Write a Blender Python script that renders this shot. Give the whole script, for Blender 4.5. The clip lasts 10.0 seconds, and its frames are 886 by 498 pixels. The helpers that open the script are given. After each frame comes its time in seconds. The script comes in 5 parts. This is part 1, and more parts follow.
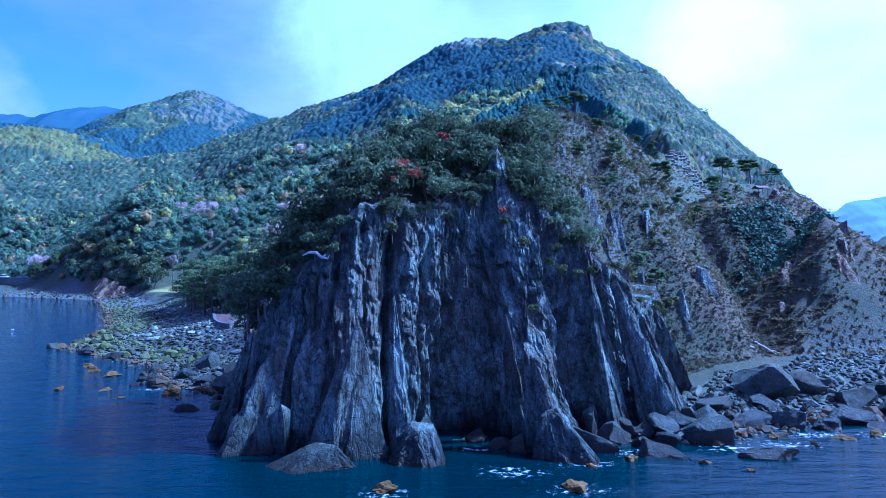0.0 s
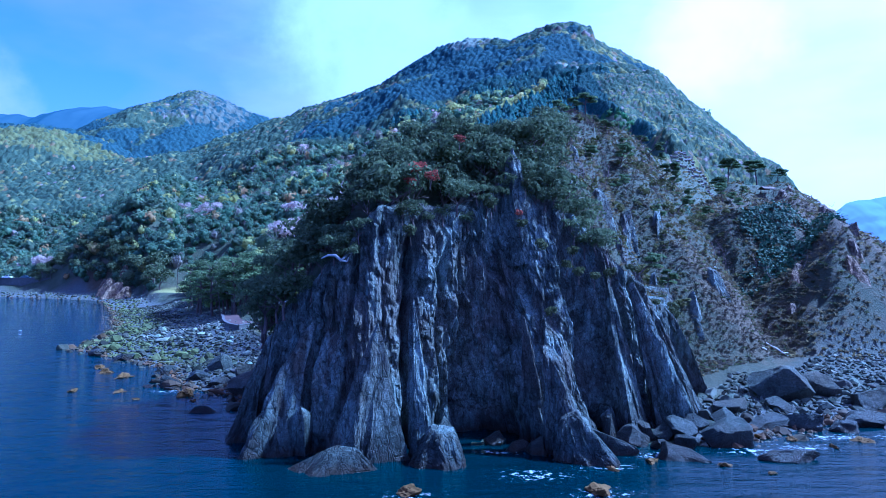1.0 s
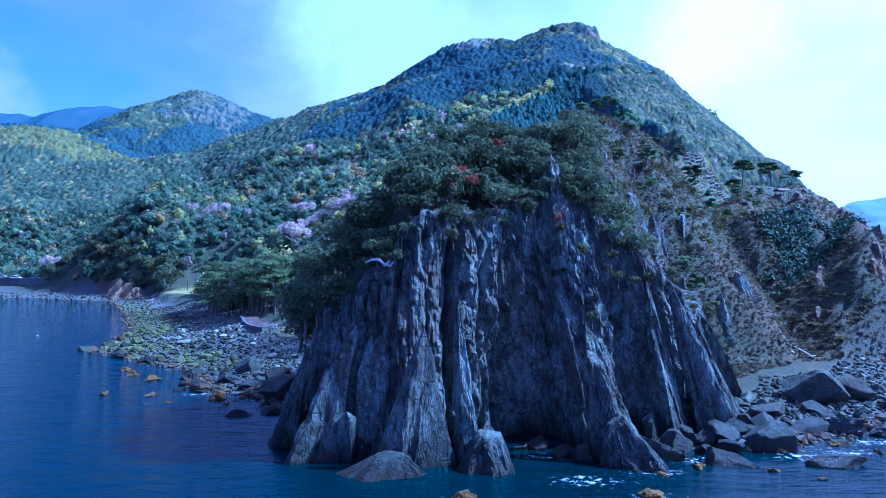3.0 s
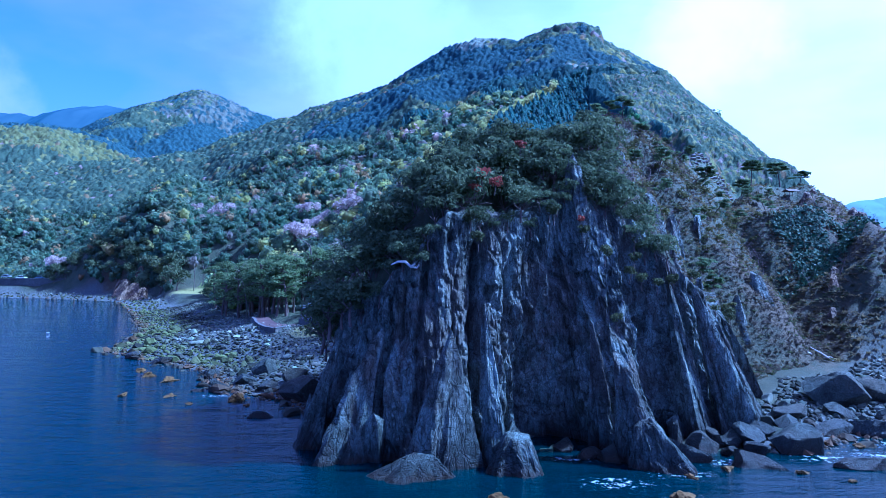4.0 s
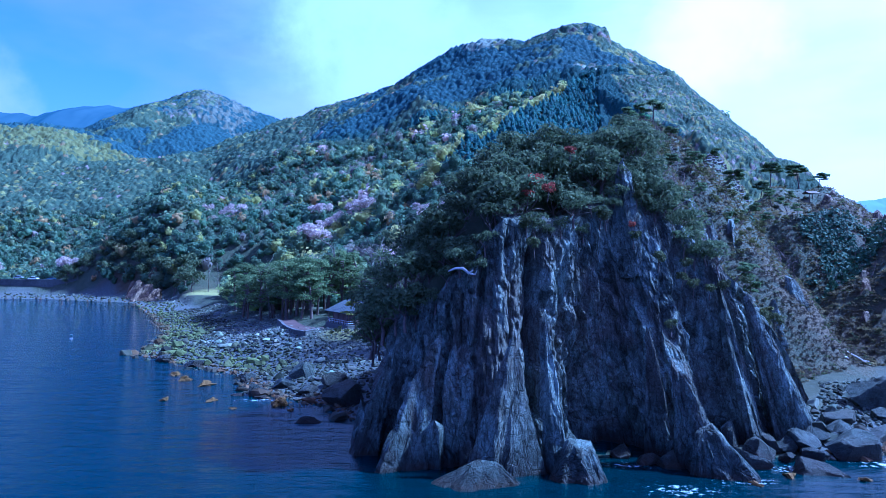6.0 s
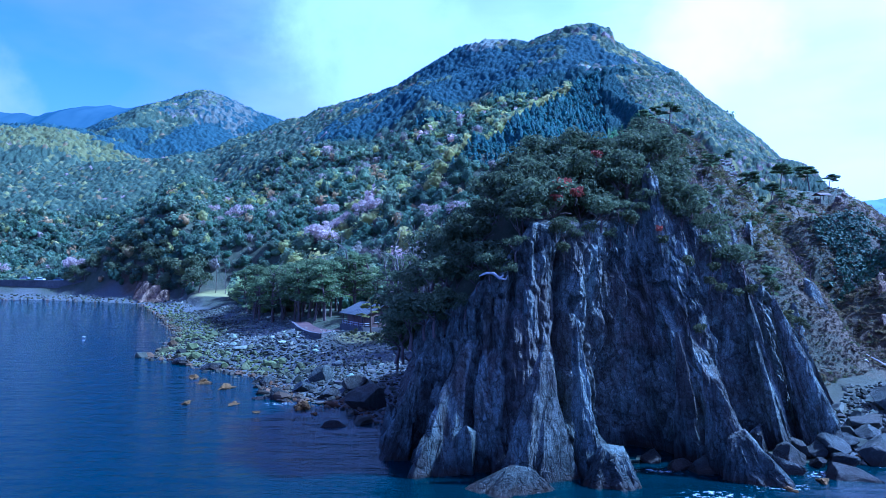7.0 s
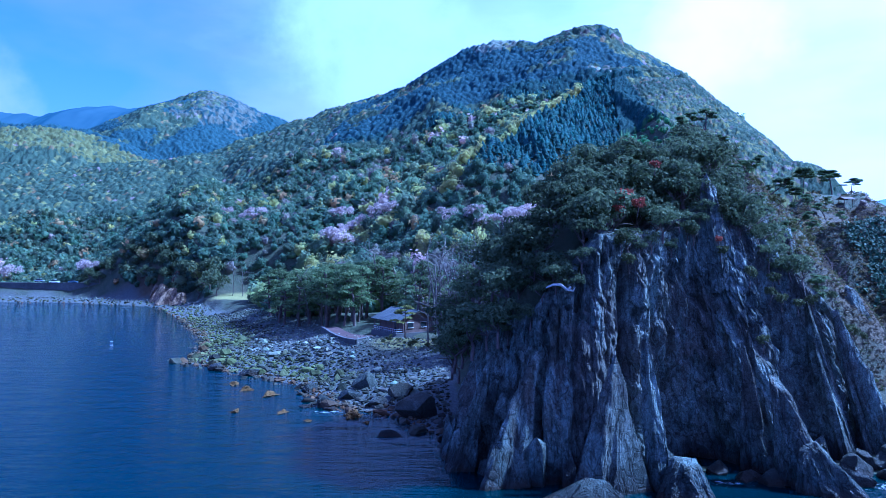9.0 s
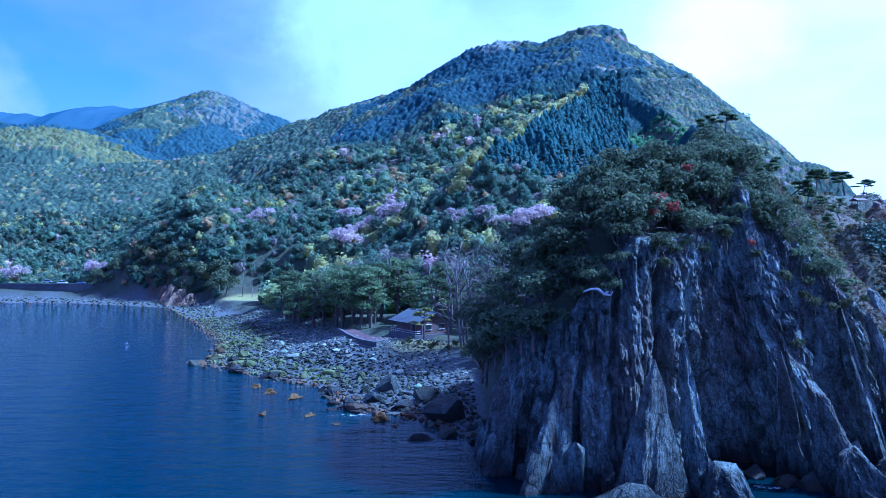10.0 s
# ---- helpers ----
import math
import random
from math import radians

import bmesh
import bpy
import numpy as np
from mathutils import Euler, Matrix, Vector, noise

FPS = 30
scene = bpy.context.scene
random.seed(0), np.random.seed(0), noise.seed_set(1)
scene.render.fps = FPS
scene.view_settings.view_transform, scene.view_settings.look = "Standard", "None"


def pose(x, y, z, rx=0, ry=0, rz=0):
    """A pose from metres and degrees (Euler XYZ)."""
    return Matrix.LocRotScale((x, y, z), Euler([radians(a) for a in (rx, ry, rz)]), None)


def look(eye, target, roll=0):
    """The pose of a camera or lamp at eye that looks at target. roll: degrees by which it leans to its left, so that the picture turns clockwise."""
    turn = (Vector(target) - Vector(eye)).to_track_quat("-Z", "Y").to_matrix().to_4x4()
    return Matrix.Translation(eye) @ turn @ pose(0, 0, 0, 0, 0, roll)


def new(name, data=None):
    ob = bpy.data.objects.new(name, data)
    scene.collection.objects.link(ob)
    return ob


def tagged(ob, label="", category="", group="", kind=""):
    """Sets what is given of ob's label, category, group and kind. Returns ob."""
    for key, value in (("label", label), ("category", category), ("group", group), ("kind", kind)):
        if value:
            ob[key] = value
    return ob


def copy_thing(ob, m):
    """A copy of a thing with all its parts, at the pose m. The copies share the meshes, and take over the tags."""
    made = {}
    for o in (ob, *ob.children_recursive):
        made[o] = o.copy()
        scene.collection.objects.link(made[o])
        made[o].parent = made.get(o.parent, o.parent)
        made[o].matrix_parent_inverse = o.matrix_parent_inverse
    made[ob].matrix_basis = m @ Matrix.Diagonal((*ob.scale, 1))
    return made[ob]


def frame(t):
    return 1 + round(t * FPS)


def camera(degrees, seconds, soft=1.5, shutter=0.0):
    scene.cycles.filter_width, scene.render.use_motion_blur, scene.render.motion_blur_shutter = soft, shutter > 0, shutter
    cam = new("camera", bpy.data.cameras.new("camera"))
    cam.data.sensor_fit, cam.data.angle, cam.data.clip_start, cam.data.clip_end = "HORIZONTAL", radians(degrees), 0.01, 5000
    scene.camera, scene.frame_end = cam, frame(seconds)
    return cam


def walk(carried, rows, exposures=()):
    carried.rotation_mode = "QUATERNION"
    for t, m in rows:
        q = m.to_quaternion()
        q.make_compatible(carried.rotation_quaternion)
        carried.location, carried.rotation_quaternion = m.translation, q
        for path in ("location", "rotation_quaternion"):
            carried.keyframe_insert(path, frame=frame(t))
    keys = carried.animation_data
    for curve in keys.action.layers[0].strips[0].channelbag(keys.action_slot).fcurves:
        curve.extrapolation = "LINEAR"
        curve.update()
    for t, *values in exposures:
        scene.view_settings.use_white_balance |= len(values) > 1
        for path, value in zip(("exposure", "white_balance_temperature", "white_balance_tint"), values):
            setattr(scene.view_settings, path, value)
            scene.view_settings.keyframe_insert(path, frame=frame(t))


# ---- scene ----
cam = camera(68.0, 10.0, soft=0.7)
METRES, EYE, TILT, LEAN, TURN = 28.0, 18.6, 0.4, 0.0, 0.0
ROWS = [
    (0.0, 0.0, 0.0, 0.0, 0.0, 0.0, -0.0),
    (0.5, -0.0335, -0.001, 0.0058, -0.0, -0.0, 0.01),
    (1.0, -0.0671, -0.0014, 0.0099, -0.01, -0.01, -0.0),
    (1.5, -0.102, -0.0014, 0.0137, -0.02, -0.01, -0.01),
    (2.0, -0.1396, -0.0014, 0.0178, -0.02, -0.02, -0.03),
    (2.5, -0.1796, -0.0009, 0.022, -0.03, -0.02, -0.05),
    (4.0, -0.3149, -0.0003, 0.0345, -0.05, -0.05, -0.07),
    (4.5, -0.363, -0.0012, 0.0377, -0.05, -0.06, -0.08),
    (5.0, -0.4133, -0.0018, 0.0433, -0.05, -0.07, -0.08),
    (5.5, -0.4655, -0.0026, 0.0507, -0.05, -0.07, -0.09),
    (7.0, -0.6245, -0.0005, 0.0757, -0.03, -0.09, -0.09),
    (7.5, -0.6804, -0.0014, 0.0877, -0.01, -0.09, -0.1),
    (8.0, -0.7381, -0.0019, 0.0986, -0.01, -0.09, -0.11),
    (8.5, -0.7984, -0.0021, 0.1078, -0.01, -0.09, -0.1),
    (9.0, -0.8599, -0.0024, 0.1163, 0.01, -0.09, -0.09),
    (9.5, -0.923, -0.0029, 0.1242, 0.02, -0.09, -0.09),
    (10.0, -0.9904, -0.0031, 0.1318, 0.03, -0.1, -0.09),
]
walk(cam, [(t, pose(0, 0, EYE, TILT, LEAN, TURN) @ pose(METRES * x, METRES * y, METRES * z, 90 + pitch, roll, yaw)) for t, x, y, z, yaw, pitch, roll in ROWS],
     exposures=[(0.0, 0.56, 3250, 18), (10.0, 0.56, 3250, 18)])

# ---- world, sun ----
SUN_AZ, SUN_EL = 79.0, 46.0          # degrees clockwise from straight ahead, degrees above the horizon
sun_dir = Vector((math.sin(radians(SUN_AZ)) * math.cos(radians(SUN_EL)), math.cos(radians(SUN_AZ)) * math.cos(radians(SUN_EL)), math.sin(radians(SUN_EL))))
sun = new("sun", bpy.data.lights.new("sun", "SUN"))
sun.data.energy, sun.data.angle, sun.data.color = 7.4, radians(3.0), (1.0, 0.88, 0.68)
sun.matrix_world = look((0, 0, 300), Vector((0, 0, 300)) - sun_dir)

world = bpy.data.worlds.new("sky")
scene.world = world
world.use_nodes = True


class Nodes:
    """A short way to write node trees."""

    def __init__(self, tree):
        self.t = tree
        tree.nodes.clear()

    def add(self, kind, ins=None, **props):
        n = self.t.nodes.new(kind)
        for k, v in props.items():
            setattr(n, k, v)
        for k, v in (ins or {}).items():
            if isinstance(v, bpy.types.NodeSocket):
                self.t.links.new(v, n.inputs[k])
            else:
                n.inputs[k].default_value = v
        return n

    def noise(self, vec, scale, detail=4, rough=0.55):
        ins = {"Scale": scale, "Detail": detail, "Roughness": rough}
        if vec is not None:
            ins["Vector"] = vec
        return self.add("ShaderNodeTexNoise", ins).outputs["Fac"]

    def ramp(self, fac, stops):
        n = self.add("ShaderNodeValToRGB", {"Fac": fac})
        e = n.color_ramp.elements
        while len(e) < len(stops):
            e.new(0.5)
        for el, (p, c) in zip(e, stops):
            el.position = p
            el.color = (c, c, c, 1) if isinstance(c, (int, float)) else (*c, 1)
        return n.outputs["Color"]

    def mix(self, fac, a, b, blend="MIX"):
        n = self.add("ShaderNodeMix", data_type="RGBA", blend_type=blend)
        for k, v in ((0, fac), (6, a), (7, b)):
            if isinstance(v, bpy.types.NodeSocket):
                self.t.links.new(v, n.inputs[k])
            else:
                n.inputs[k].default_value = v if k == 0 else (*v, 1)
        return n.outputs[2]

    def math(self, op, a, b=0.0):
        n = self.add("ShaderNodeMath", operation=op)
        for k, v in ((0, a), (1, b)):
            if isinstance(v, bpy.types.NodeSocket):
                self.t.links.new(v, n.inputs[k])
            else:
                n.inputs[k].default_value = v
        return n.outputs[0]


def make_sky():
    n = Nodes(world.node_tree)
    sky = n.add("ShaderNodeTexSky", sky_type="NISHITA", sun_disc=False, sun_elevation=radians(SUN_EL), sun_rotation=radians(SUN_AZ), air_density=1.2, dust_density=1.6, ozone_density=4.0)
    co = n.add("ShaderNodeTexCoord").outputs["Generated"]
    flat = n.add("ShaderNodeMapping", {"Vector": co, "Scale": (1.0, 1.0, 2.6), "Location": (3.1, 0.4, 0.0)}).outputs[0]
    puffs = n.math("ADD", n.math("MULTIPLY", n.noise(flat, 2.2, 7, 0.55), 0.42), 0.165)
    # thin bright cloud, thickest towards the sun, over a duller blue-grey layer
    toward = n.add("ShaderNodeVectorMath", {0: co, 1: (0.8, 0.5, 0.3)}, operation="DOT_PRODUCT").outputs["Value"]
    cover = n.math("ADD", puffs, n.math("MULTIPLY", toward, 0.62))
    veil = n.ramp(cover, [(0.54, 0.0), (0.78, 0.42), (0.96, 1.0)])
    streak = n.add("ShaderNodeMapping", {"Vector": co, "Scale": (1.0, 1.0, 2.2), "Location": (1.3, 2.4, 0.6)}).outputs[0]
    layer = n.ramp(n.noise(streak, 1.7, 5, 0.55), [(0.36, 0.0), (0.70, 0.8)])
    col = n.mix(1.0, n.mix(layer, sky.outputs[0], (3.6, 3.7, 4.3)), (1.26, 0.93, 1.06), "MULTIPLY")
    col = n.mix(veil, col, (11.3, 9.1, 9.1))
    # white heaps of cloud low over the far ridge and beside the mountain
    for way, near, far, tone in (((-0.60, 0.80, 0.165), 0.9945, 0.9995, (4.9, 4.2, 4.6)), ((-0.10, 0.94, 0.32), 0.985, 0.9995, (7.5, 6.6, 6.9)), ((0.37, 0.88, 0.30), 0.994, 0.9998, (13.0, 10.0, 9.4))):
        heap = n.add("ShaderNodeVectorMath", {0: co, 1: Vector(way).normalized()}, operation="DOT_PRODUCT").outputs["Value"]
        heap = n.math("ADD", heap, n.math("MULTIPLY", n.math("SUBTRACT", n.noise(co, 9.0, 6, 0.6), 0.5), (far - near) * 1.8))
        span = n.add("ShaderNodeMapRange", {"Value": heap, "From Min": near, "From Max": far, "To Max": 0.8}, interpolation_type="SMOOTHSTEP").outputs[0]
        col = n.mix(span, col, tone)
    bg = n.add("ShaderNodeBackground", {"Color": col, "Strength": 0.11})
    n.add("ShaderNodeOutputWorld", {"Surface": bg.outputs[0]})


make_sky()

# ---- numeric noise ----


def hashed(ix, iy, iz, seed):
    h = (ix.astype(np.int64) * 374761393 + iy.astype(np.int64) * 668265263 + iz.astype(np.int64) * 2147483647 + seed * 974634777) & 0xFFFFFFFF
    h = ((h ^ (h >> 13)) * 1274126177) & 0xFFFFFFFF
    h = ((h ^ (h >> 16)) * 2246822519) & 0xFFFFFFFF
    return ((h ^ (h >> 15)) & 0xFFFFFF) / float(0xFFFFFF)


def vnoise(x, y, z, seed=0):
    """Smooth value noise, -1 to 1."""
    x, y, z = np.broadcast_arrays(np.asarray(x, float), np.asarray(y, float), np.asarray(z, float))
    fx, fy, fz = np.floor(x), np.floor(y), np.floor(z)
    tx, ty, tz = x - fx, y - fy, z - fz
    tx, ty, tz = (t * t * (3 - 2 * t) for t in (tx, ty, tz))
    out = np.zeros_like(x)
    for a in (0, 1):
        for b in (0, 1):
            for c in (0, 1):
                w = (tx if a else 1 - tx) * (ty if b else 1 - ty) * (tz if c else 1 - tz)
                out += w * hashed(fx + a, fy + b, fz + c, seed)
    return out * 2 - 1


def fbm(x, y, z, octaves=4, seed=0, gain=0.5):
    out, amp = 0.0, 1.0
    for o in range(octaves):
        out = out + amp * vnoise(np.asarray(x) * 2.03 ** o, np.asarray(y) * 2.03 ** o, np.asarray(z) * 2.03 ** o, seed + o)
        amp *= gain
    return out


def cells(a, b, seed=0):
    """Cellular noise: the distance to the cell's edge, a random value for each cell, and the offset from its heart."""
    fa, fb = np.floor(a), np.floor(b)
    f1, f2, rid, oa, ob = np.full(a.shape, 9.0), np.full(a.shape, 9.0), np.zeros(a.shape), np.zeros(a.shape), np.zeros(a.shape)
    for i in (-1, 0, 1):
        for j in (-1, 0, 1):
            ca, cb = fa + i, fb + j
            da = ca + hashed(ca, cb, ca * 0, seed) - a
            db = cb + hashed(ca, cb, ca * 0, seed + 1) - b
            d = np.sqrt(da * da + db * db)
            near = d < f1
            f2 = np.where(near, f1, np.minimum(f2, d))
            rid = np.where(near, hashed(ca, cb, ca * 0, seed + 2), rid)
            oa, ob = np.where(near, da, oa), np.where(near, db, ob)
            f1 = np.where(near, d, f1)
    return f2 - f1, rid, oa, ob


def smooth(e0, e1, v):
    t = np.clip((v - e0) / (e1 - e0), 0, 1)
    return t * t * (3 - 2 * t)


# ---- the lie of the land ----
# the water's edge, from far left round the headland to far right
SHORE = np.array([(-900, 330), (-350, 300), (-220, 286), (-188, 284), (-137, 262), (-106, 206), (-82, 161), (-74, 129), (-62, 120), (-47, 107), (-42, 95), (-30, 87), (-24, 78),
                  (-22, 69), (-14, 61), (-4, 64), (6, 67), (14, 65), (22, 65), (28, 66), (40, 72), (50, 74.5), (65, 78), (90, 85), (120, 95), (200, 130), (420, 300), (900, 400)], float)
# crests: (x, y, z) along each, then the fall of its flanks and the rounding of its top
CRESTS = {
    "dome": ([(-17.5, 79, 19.5), (-13.5, 86, 26), (-5, 85, 31), (3, 80, 32)], 1.6, 2.0),
    "head": ([(-18.5, 74, 14), (-14, 74, 21), (-8, 75.5, 27.5), (2, 78, 31.5), (9, 88, 32), (15, 102, 36), (22, 121, 44.0), (36, 150, 47), (60, 205, 52), (91, 256, 60), (95, 330, 80), (75, 443, 136)], 1.3, 2.0),
    "ledge": ([(47, 141, 26.5), (58, 139, 27.5), (70, 141, 28.5), (80, 147, 27)], 1.25, 0.6),
    "head_arm": ([(9, 84, 32), (22, 92, 25), (30, 99, 17)], 1.15, 1.0),
    "pine_knoll": ([(60, 160, 31), (76, 178, 35), (84, 192, 39), (96, 196, 39), (125, 225, 30)], 0.9, 3.0),
    "crag": ([(96, 193, 36), (84, 150, 27), (76, 128, 24), (71, 117, 21)], 0.74, 1.0),
    "right_wood": ([(84, 120, 16), (110, 140, 26), (160, 190, 40)], 0.7, 2.0),
    "main": ([(-183, 700, 158), (-79, 640, 173), (3, 600, 197), (28, 590, 203), (60, 580, 198), (88, 568, 205), (103, 564, 209), (116, 562, 205), (128, 560, 198), (165, 540, 172), (204, 520, 134), (242, 480, 84), (270, 440, 40)], 0.62, 8.0),
    "mid": ([(-18, 286, 44), (-1, 313, 67), (22, 355, 92), (50, 402, 116), (75, 443, 136), (130, 470, 128)], 0.62, 4.0),
    "flank": ([(-15, 590, 140), (-40, 520, 112), (-62, 418, 78), (-75, 340, 46)], 0.42, 6.0),
    "left": ([(-183, 700, 154), (-231, 650, 114), (-290, 620, 97), (-405, 600, 90), (-700, 600, 96)], 0.34, 6.0),
    "cove": ([(-130, 278, 18), (-147, 320, 44), (-165, 400, 62), (-220, 520, 80)], 0.8, 4.0),
    "terrace": ([(-46, 137, 5.0), (-42.5, 131, 5.1), (-36, 127.5, 5.4), (-22, 121, 5.6), (-13, 115, 5.8)], 0.38, 4.0),
    "road": ([(-420, 322, 9), (-230, 313, 9), (-165, 304, 9)], 0.5, 3.0),
    "green": ([(-900, 930, 215), (-607, 900, 194), (-522, 900, 184), (-452, 880, 160), (-380, 850, 125)], 0.4, 8.0),
    "peak": ([(-900, 1400, 244), (-720, 1380, 278), (-634, 1360, 293), (-545, 1340, 323), (-497, 1331, 334), (-440, 1330, 315), (-348, 1320, 275), (-200, 1320, 235)], 0.5, 10.0),
    "spur": ([(-497, 1331, 335), (-470, 1200, 250), (-430, 1100, 190)], 0.5, 8.0),
    "far": ([(-2200, 2500, 560), (-1619, 2400, 538), (-1500, 2400, 522), (-1330, 2400, 560), (-1082, 2400, 564), (-980, 2400, 590), (-700, 2400, 480), (-300, 2500, 420)], 0.5, 20.0),
    "far_right": ([(1020, 1850, 105), (1047, 1800, 128), (1109, 1800, 158), (1214, 1800, 182), (1400, 1800, 235), (1900, 1800, 260)], 0.5, 20.0),
    "far_back": ([(880, 3000, 165), (1300, 3000, 190), (1700, 3000, 210), (2500, 3000, 260)], 0.5, 20.0),
}


def to_line(x, y, pts):
    """Distance to a line of points, and how far along it (in points) the nearest place lies."""
    best, along = np.full(x.shape, 1e9), np.zeros(x.shape)
    for i in range(len(pts) - 1):
        ax, ay, bx, by = pts[i][0], pts[i][1], pts[i + 1][0], pts[i + 1][1]
        dx, dy = bx - ax, by - ay
        t = np.clip(((x - ax) * dx + (y - ay) * dy) / (dx * dx + dy * dy), 0, 1)
        d = np.hypot(x - ax - t * dx, y - ay - t * dy)
        near = d < best
        best, along = np.where(near, d, best), np.where(near, i + t, along)
    return best, along


def inside(x, y, poly):
    odd = np.zeros(x.shape, bool)
    for (ax, ay), (bx, by) in zip(poly, np.roll(poly, -1, axis=0)):
        cross = (ay > y) != (by > y)
        odd ^= cross & (x < (bx - ax) * (y - ay) / (by - ay + 1e-12) + ax)
    return odd


# foot (x, y) and brow (x, y, z) of the cliff, from its landward left side round the front to the right
FOOT = np.array([(-12, 98), (-19, 86), (-24, 73), (-24, 69), (-20, 64.5), (-15, 61.5), (-10, 60.5), (-5.5, 62), (-1, 64.5), (3, 67.5),
                 (6.5, 66.5), (9.5, 62.8), (13, 63.8), (16.5, 68.5), (20, 69.5), (24, 71.5), (28, 78), (31.5, 88), (35, 98), (38, 108)], float)
BROW = np.array([(-10, 99, 17), (-15.5, 88, 16.5), (-19, 77, 14), (-18.4, 71, 12.5), (-15.6, 67.5, 15.5), (-12, 66.3, 19), (-8.4, 66, 23.6), (-4.5, 69, 23.6), (0, 72, 23.6), (3, 73.6, 25),
                 (6, 76, 27.5), (8.5, 76, 26.5), (11.5, 75.5, 24), (15, 76, 21), (18.5, 74.5, 17), (21.5, 77, 14), (25, 82, 12.5), (28.5, 90, 12.5), (31.5, 98, 14), (34.5, 107, 14)], float)
FOOT_PLAN = np.vstack([FOOT, [(45, 125), (30, 152), (4, 132)]])
BROW_PLAN = np.vstack([BROW[:, :2], [(42, 122), (29, 148), (6, 128)]])

LAND = np.vstack([SHORE, [(4000, 500), (4000, 5000), (-4000, 5000), (-4000, 400)]])


def shore_distance(x, y):
    d, _ = to_line(x, y, SHORE)
    return np.where(inside(x, y, LAND), d, -d)


def crest(name, x, y):
    pts, fall, soft = CRESTS[name]
    z = np.full(x.shape, -1e9)
    for i in range(len(pts) - 1):
        (ax, ay, az), (bx, by, bz) = pts[i], pts[i + 1]
        dx, dy = bx - ax, by - ay
        t = np.clip(((x - ax) * dx + (y - ay) * dy) / (dx * dx + dy * dy), 0, 1)
        d = np.hypot(x - ax - t * dx, y - ay - t * dy)
        z = np.maximum(z, az + t * (bz - az) - fall * (np.sqrt(d * d + soft * soft) - soft))
    return z


def land(x, y):
    """Height of the ground above the sea."""
    x, y = np.asarray(x, float), np.asarray(y, float)
    d = shore_distance(x, y)
    wide = np.where(x < 0, 27.0, 24.0)
    wide = np.where(y > 180, 14.0, wide)
    wild = smooth(90, 320, y)
    beach = np.where(d > 0, np.minimum(d, wide) * 0.13 + smooth(0, 6, d - wide) * 1.8 + np.maximum(d - wide - 6, 0) * 0.03, np.maximum(d * 0.16, -5))
    beach = beach + 0.25 * fbm(x / 5, y / 5, 0, 3, 3) * smooth(1, 6, d)
    z = np.full(x.shape, -1e9)
    for name in CRESTS:
        if name.startswith("far") or name == "terrace":
            continue
        h = crest(name, x, y)
        if name == "peak":
            h = h + 14 * fbm(x / 160, y / 160, 0, 4, 9)
        z = np.maximum(z, h)
    # the mountain's seaward flank planes off evenly
    flank = y * np.interp(x / np.maximum(y, 1), [0.15, 0.229, 0.306, 0.392, 0.504, 0.556, 0.64], [0.60, 0.322, 0.281, 0.214, 0.119, 0.058, -0.03]) + 12
    z = np.where((y > 205) & (x > 0), np.minimum(z, np.maximum(flank, crest("pine_knoll", x, y))), z)
    gully = fbm(x / 60, y / 60, 0, 4, 21) * 7 * wild
    craggy = (fbm(x / 9, y / 9, 0, 5, 33, 0.6) * 1.9 + 1.1 * np.abs(fbm(x / 5, y / 11, 0.4, 4, 35))) * (1 - 0.75 * wild) * smooth(8, 22, x) * (1 - 0.3 * wild) + 0.5 * fbm(x / 6, y / 6, 0, 3, 34) * (1 - wild)
    z = z + gully + craggy
    head = inside(x, y, FOOT_PLAN) & ~((x > 26) & (y > 82))
    db, along = to_line(x, y, BROW)
    bz = np.interp(along, np.arange(len(BROW)), BROW[:, 2])
    within = inside(x, y, BROW_PLAN)
    deep = np.where(within, db, -db) - np.interp(along, [0, 4, 5, 15, 16, 19], [0.6, 0.8, 4.5, 4.5, 2.0, 1.0])
    cap = np.where(deep > 0, bz + 0.4 + np.where(along < 4.5, 3.2, 1.9) * deep, np.maximum(bz + 14.0 * deep - 4, -2))
    steep = np.where(np.abs(x) < 26, 1.6, 1.25)
    z = np.where(head, np.minimum(z, cap), np.minimum(z, beach + np.maximum(d - wide, 0) * steep))
    z = np.maximum(z, np.where(head, np.minimum(beach, cap), beach))
    lawn = np.exp(-(((x + 99) / 25) ** 2 + ((y - 255) / 25) ** 2) ** 2)
    z = z + (np.minimum(z, 4.0) - z) * lawn
    return np.maximum(z, crest("terrace", x, y))


def turf(x, y):
    """Height of the headland's top, with the rock ledge along its brow."""
    x, y = np.asarray(x, float), np.asarray(y, float)
    db, along = to_line(x, y, BROW)
    bz = np.interp(along, np.arange(len(BROW)), BROW[:, 2])
    return np.where(inside(x, y, BROW_PLAN) & (db < 6), np.maximum(land(x, y), bz + 0.12 * db), land(x, y))

# ---- materials ----


def material(name):
    m = bpy.data.materials.new(name)
    m.use_nodes = True
    n = Nodes(m.node_tree)
    return m, n


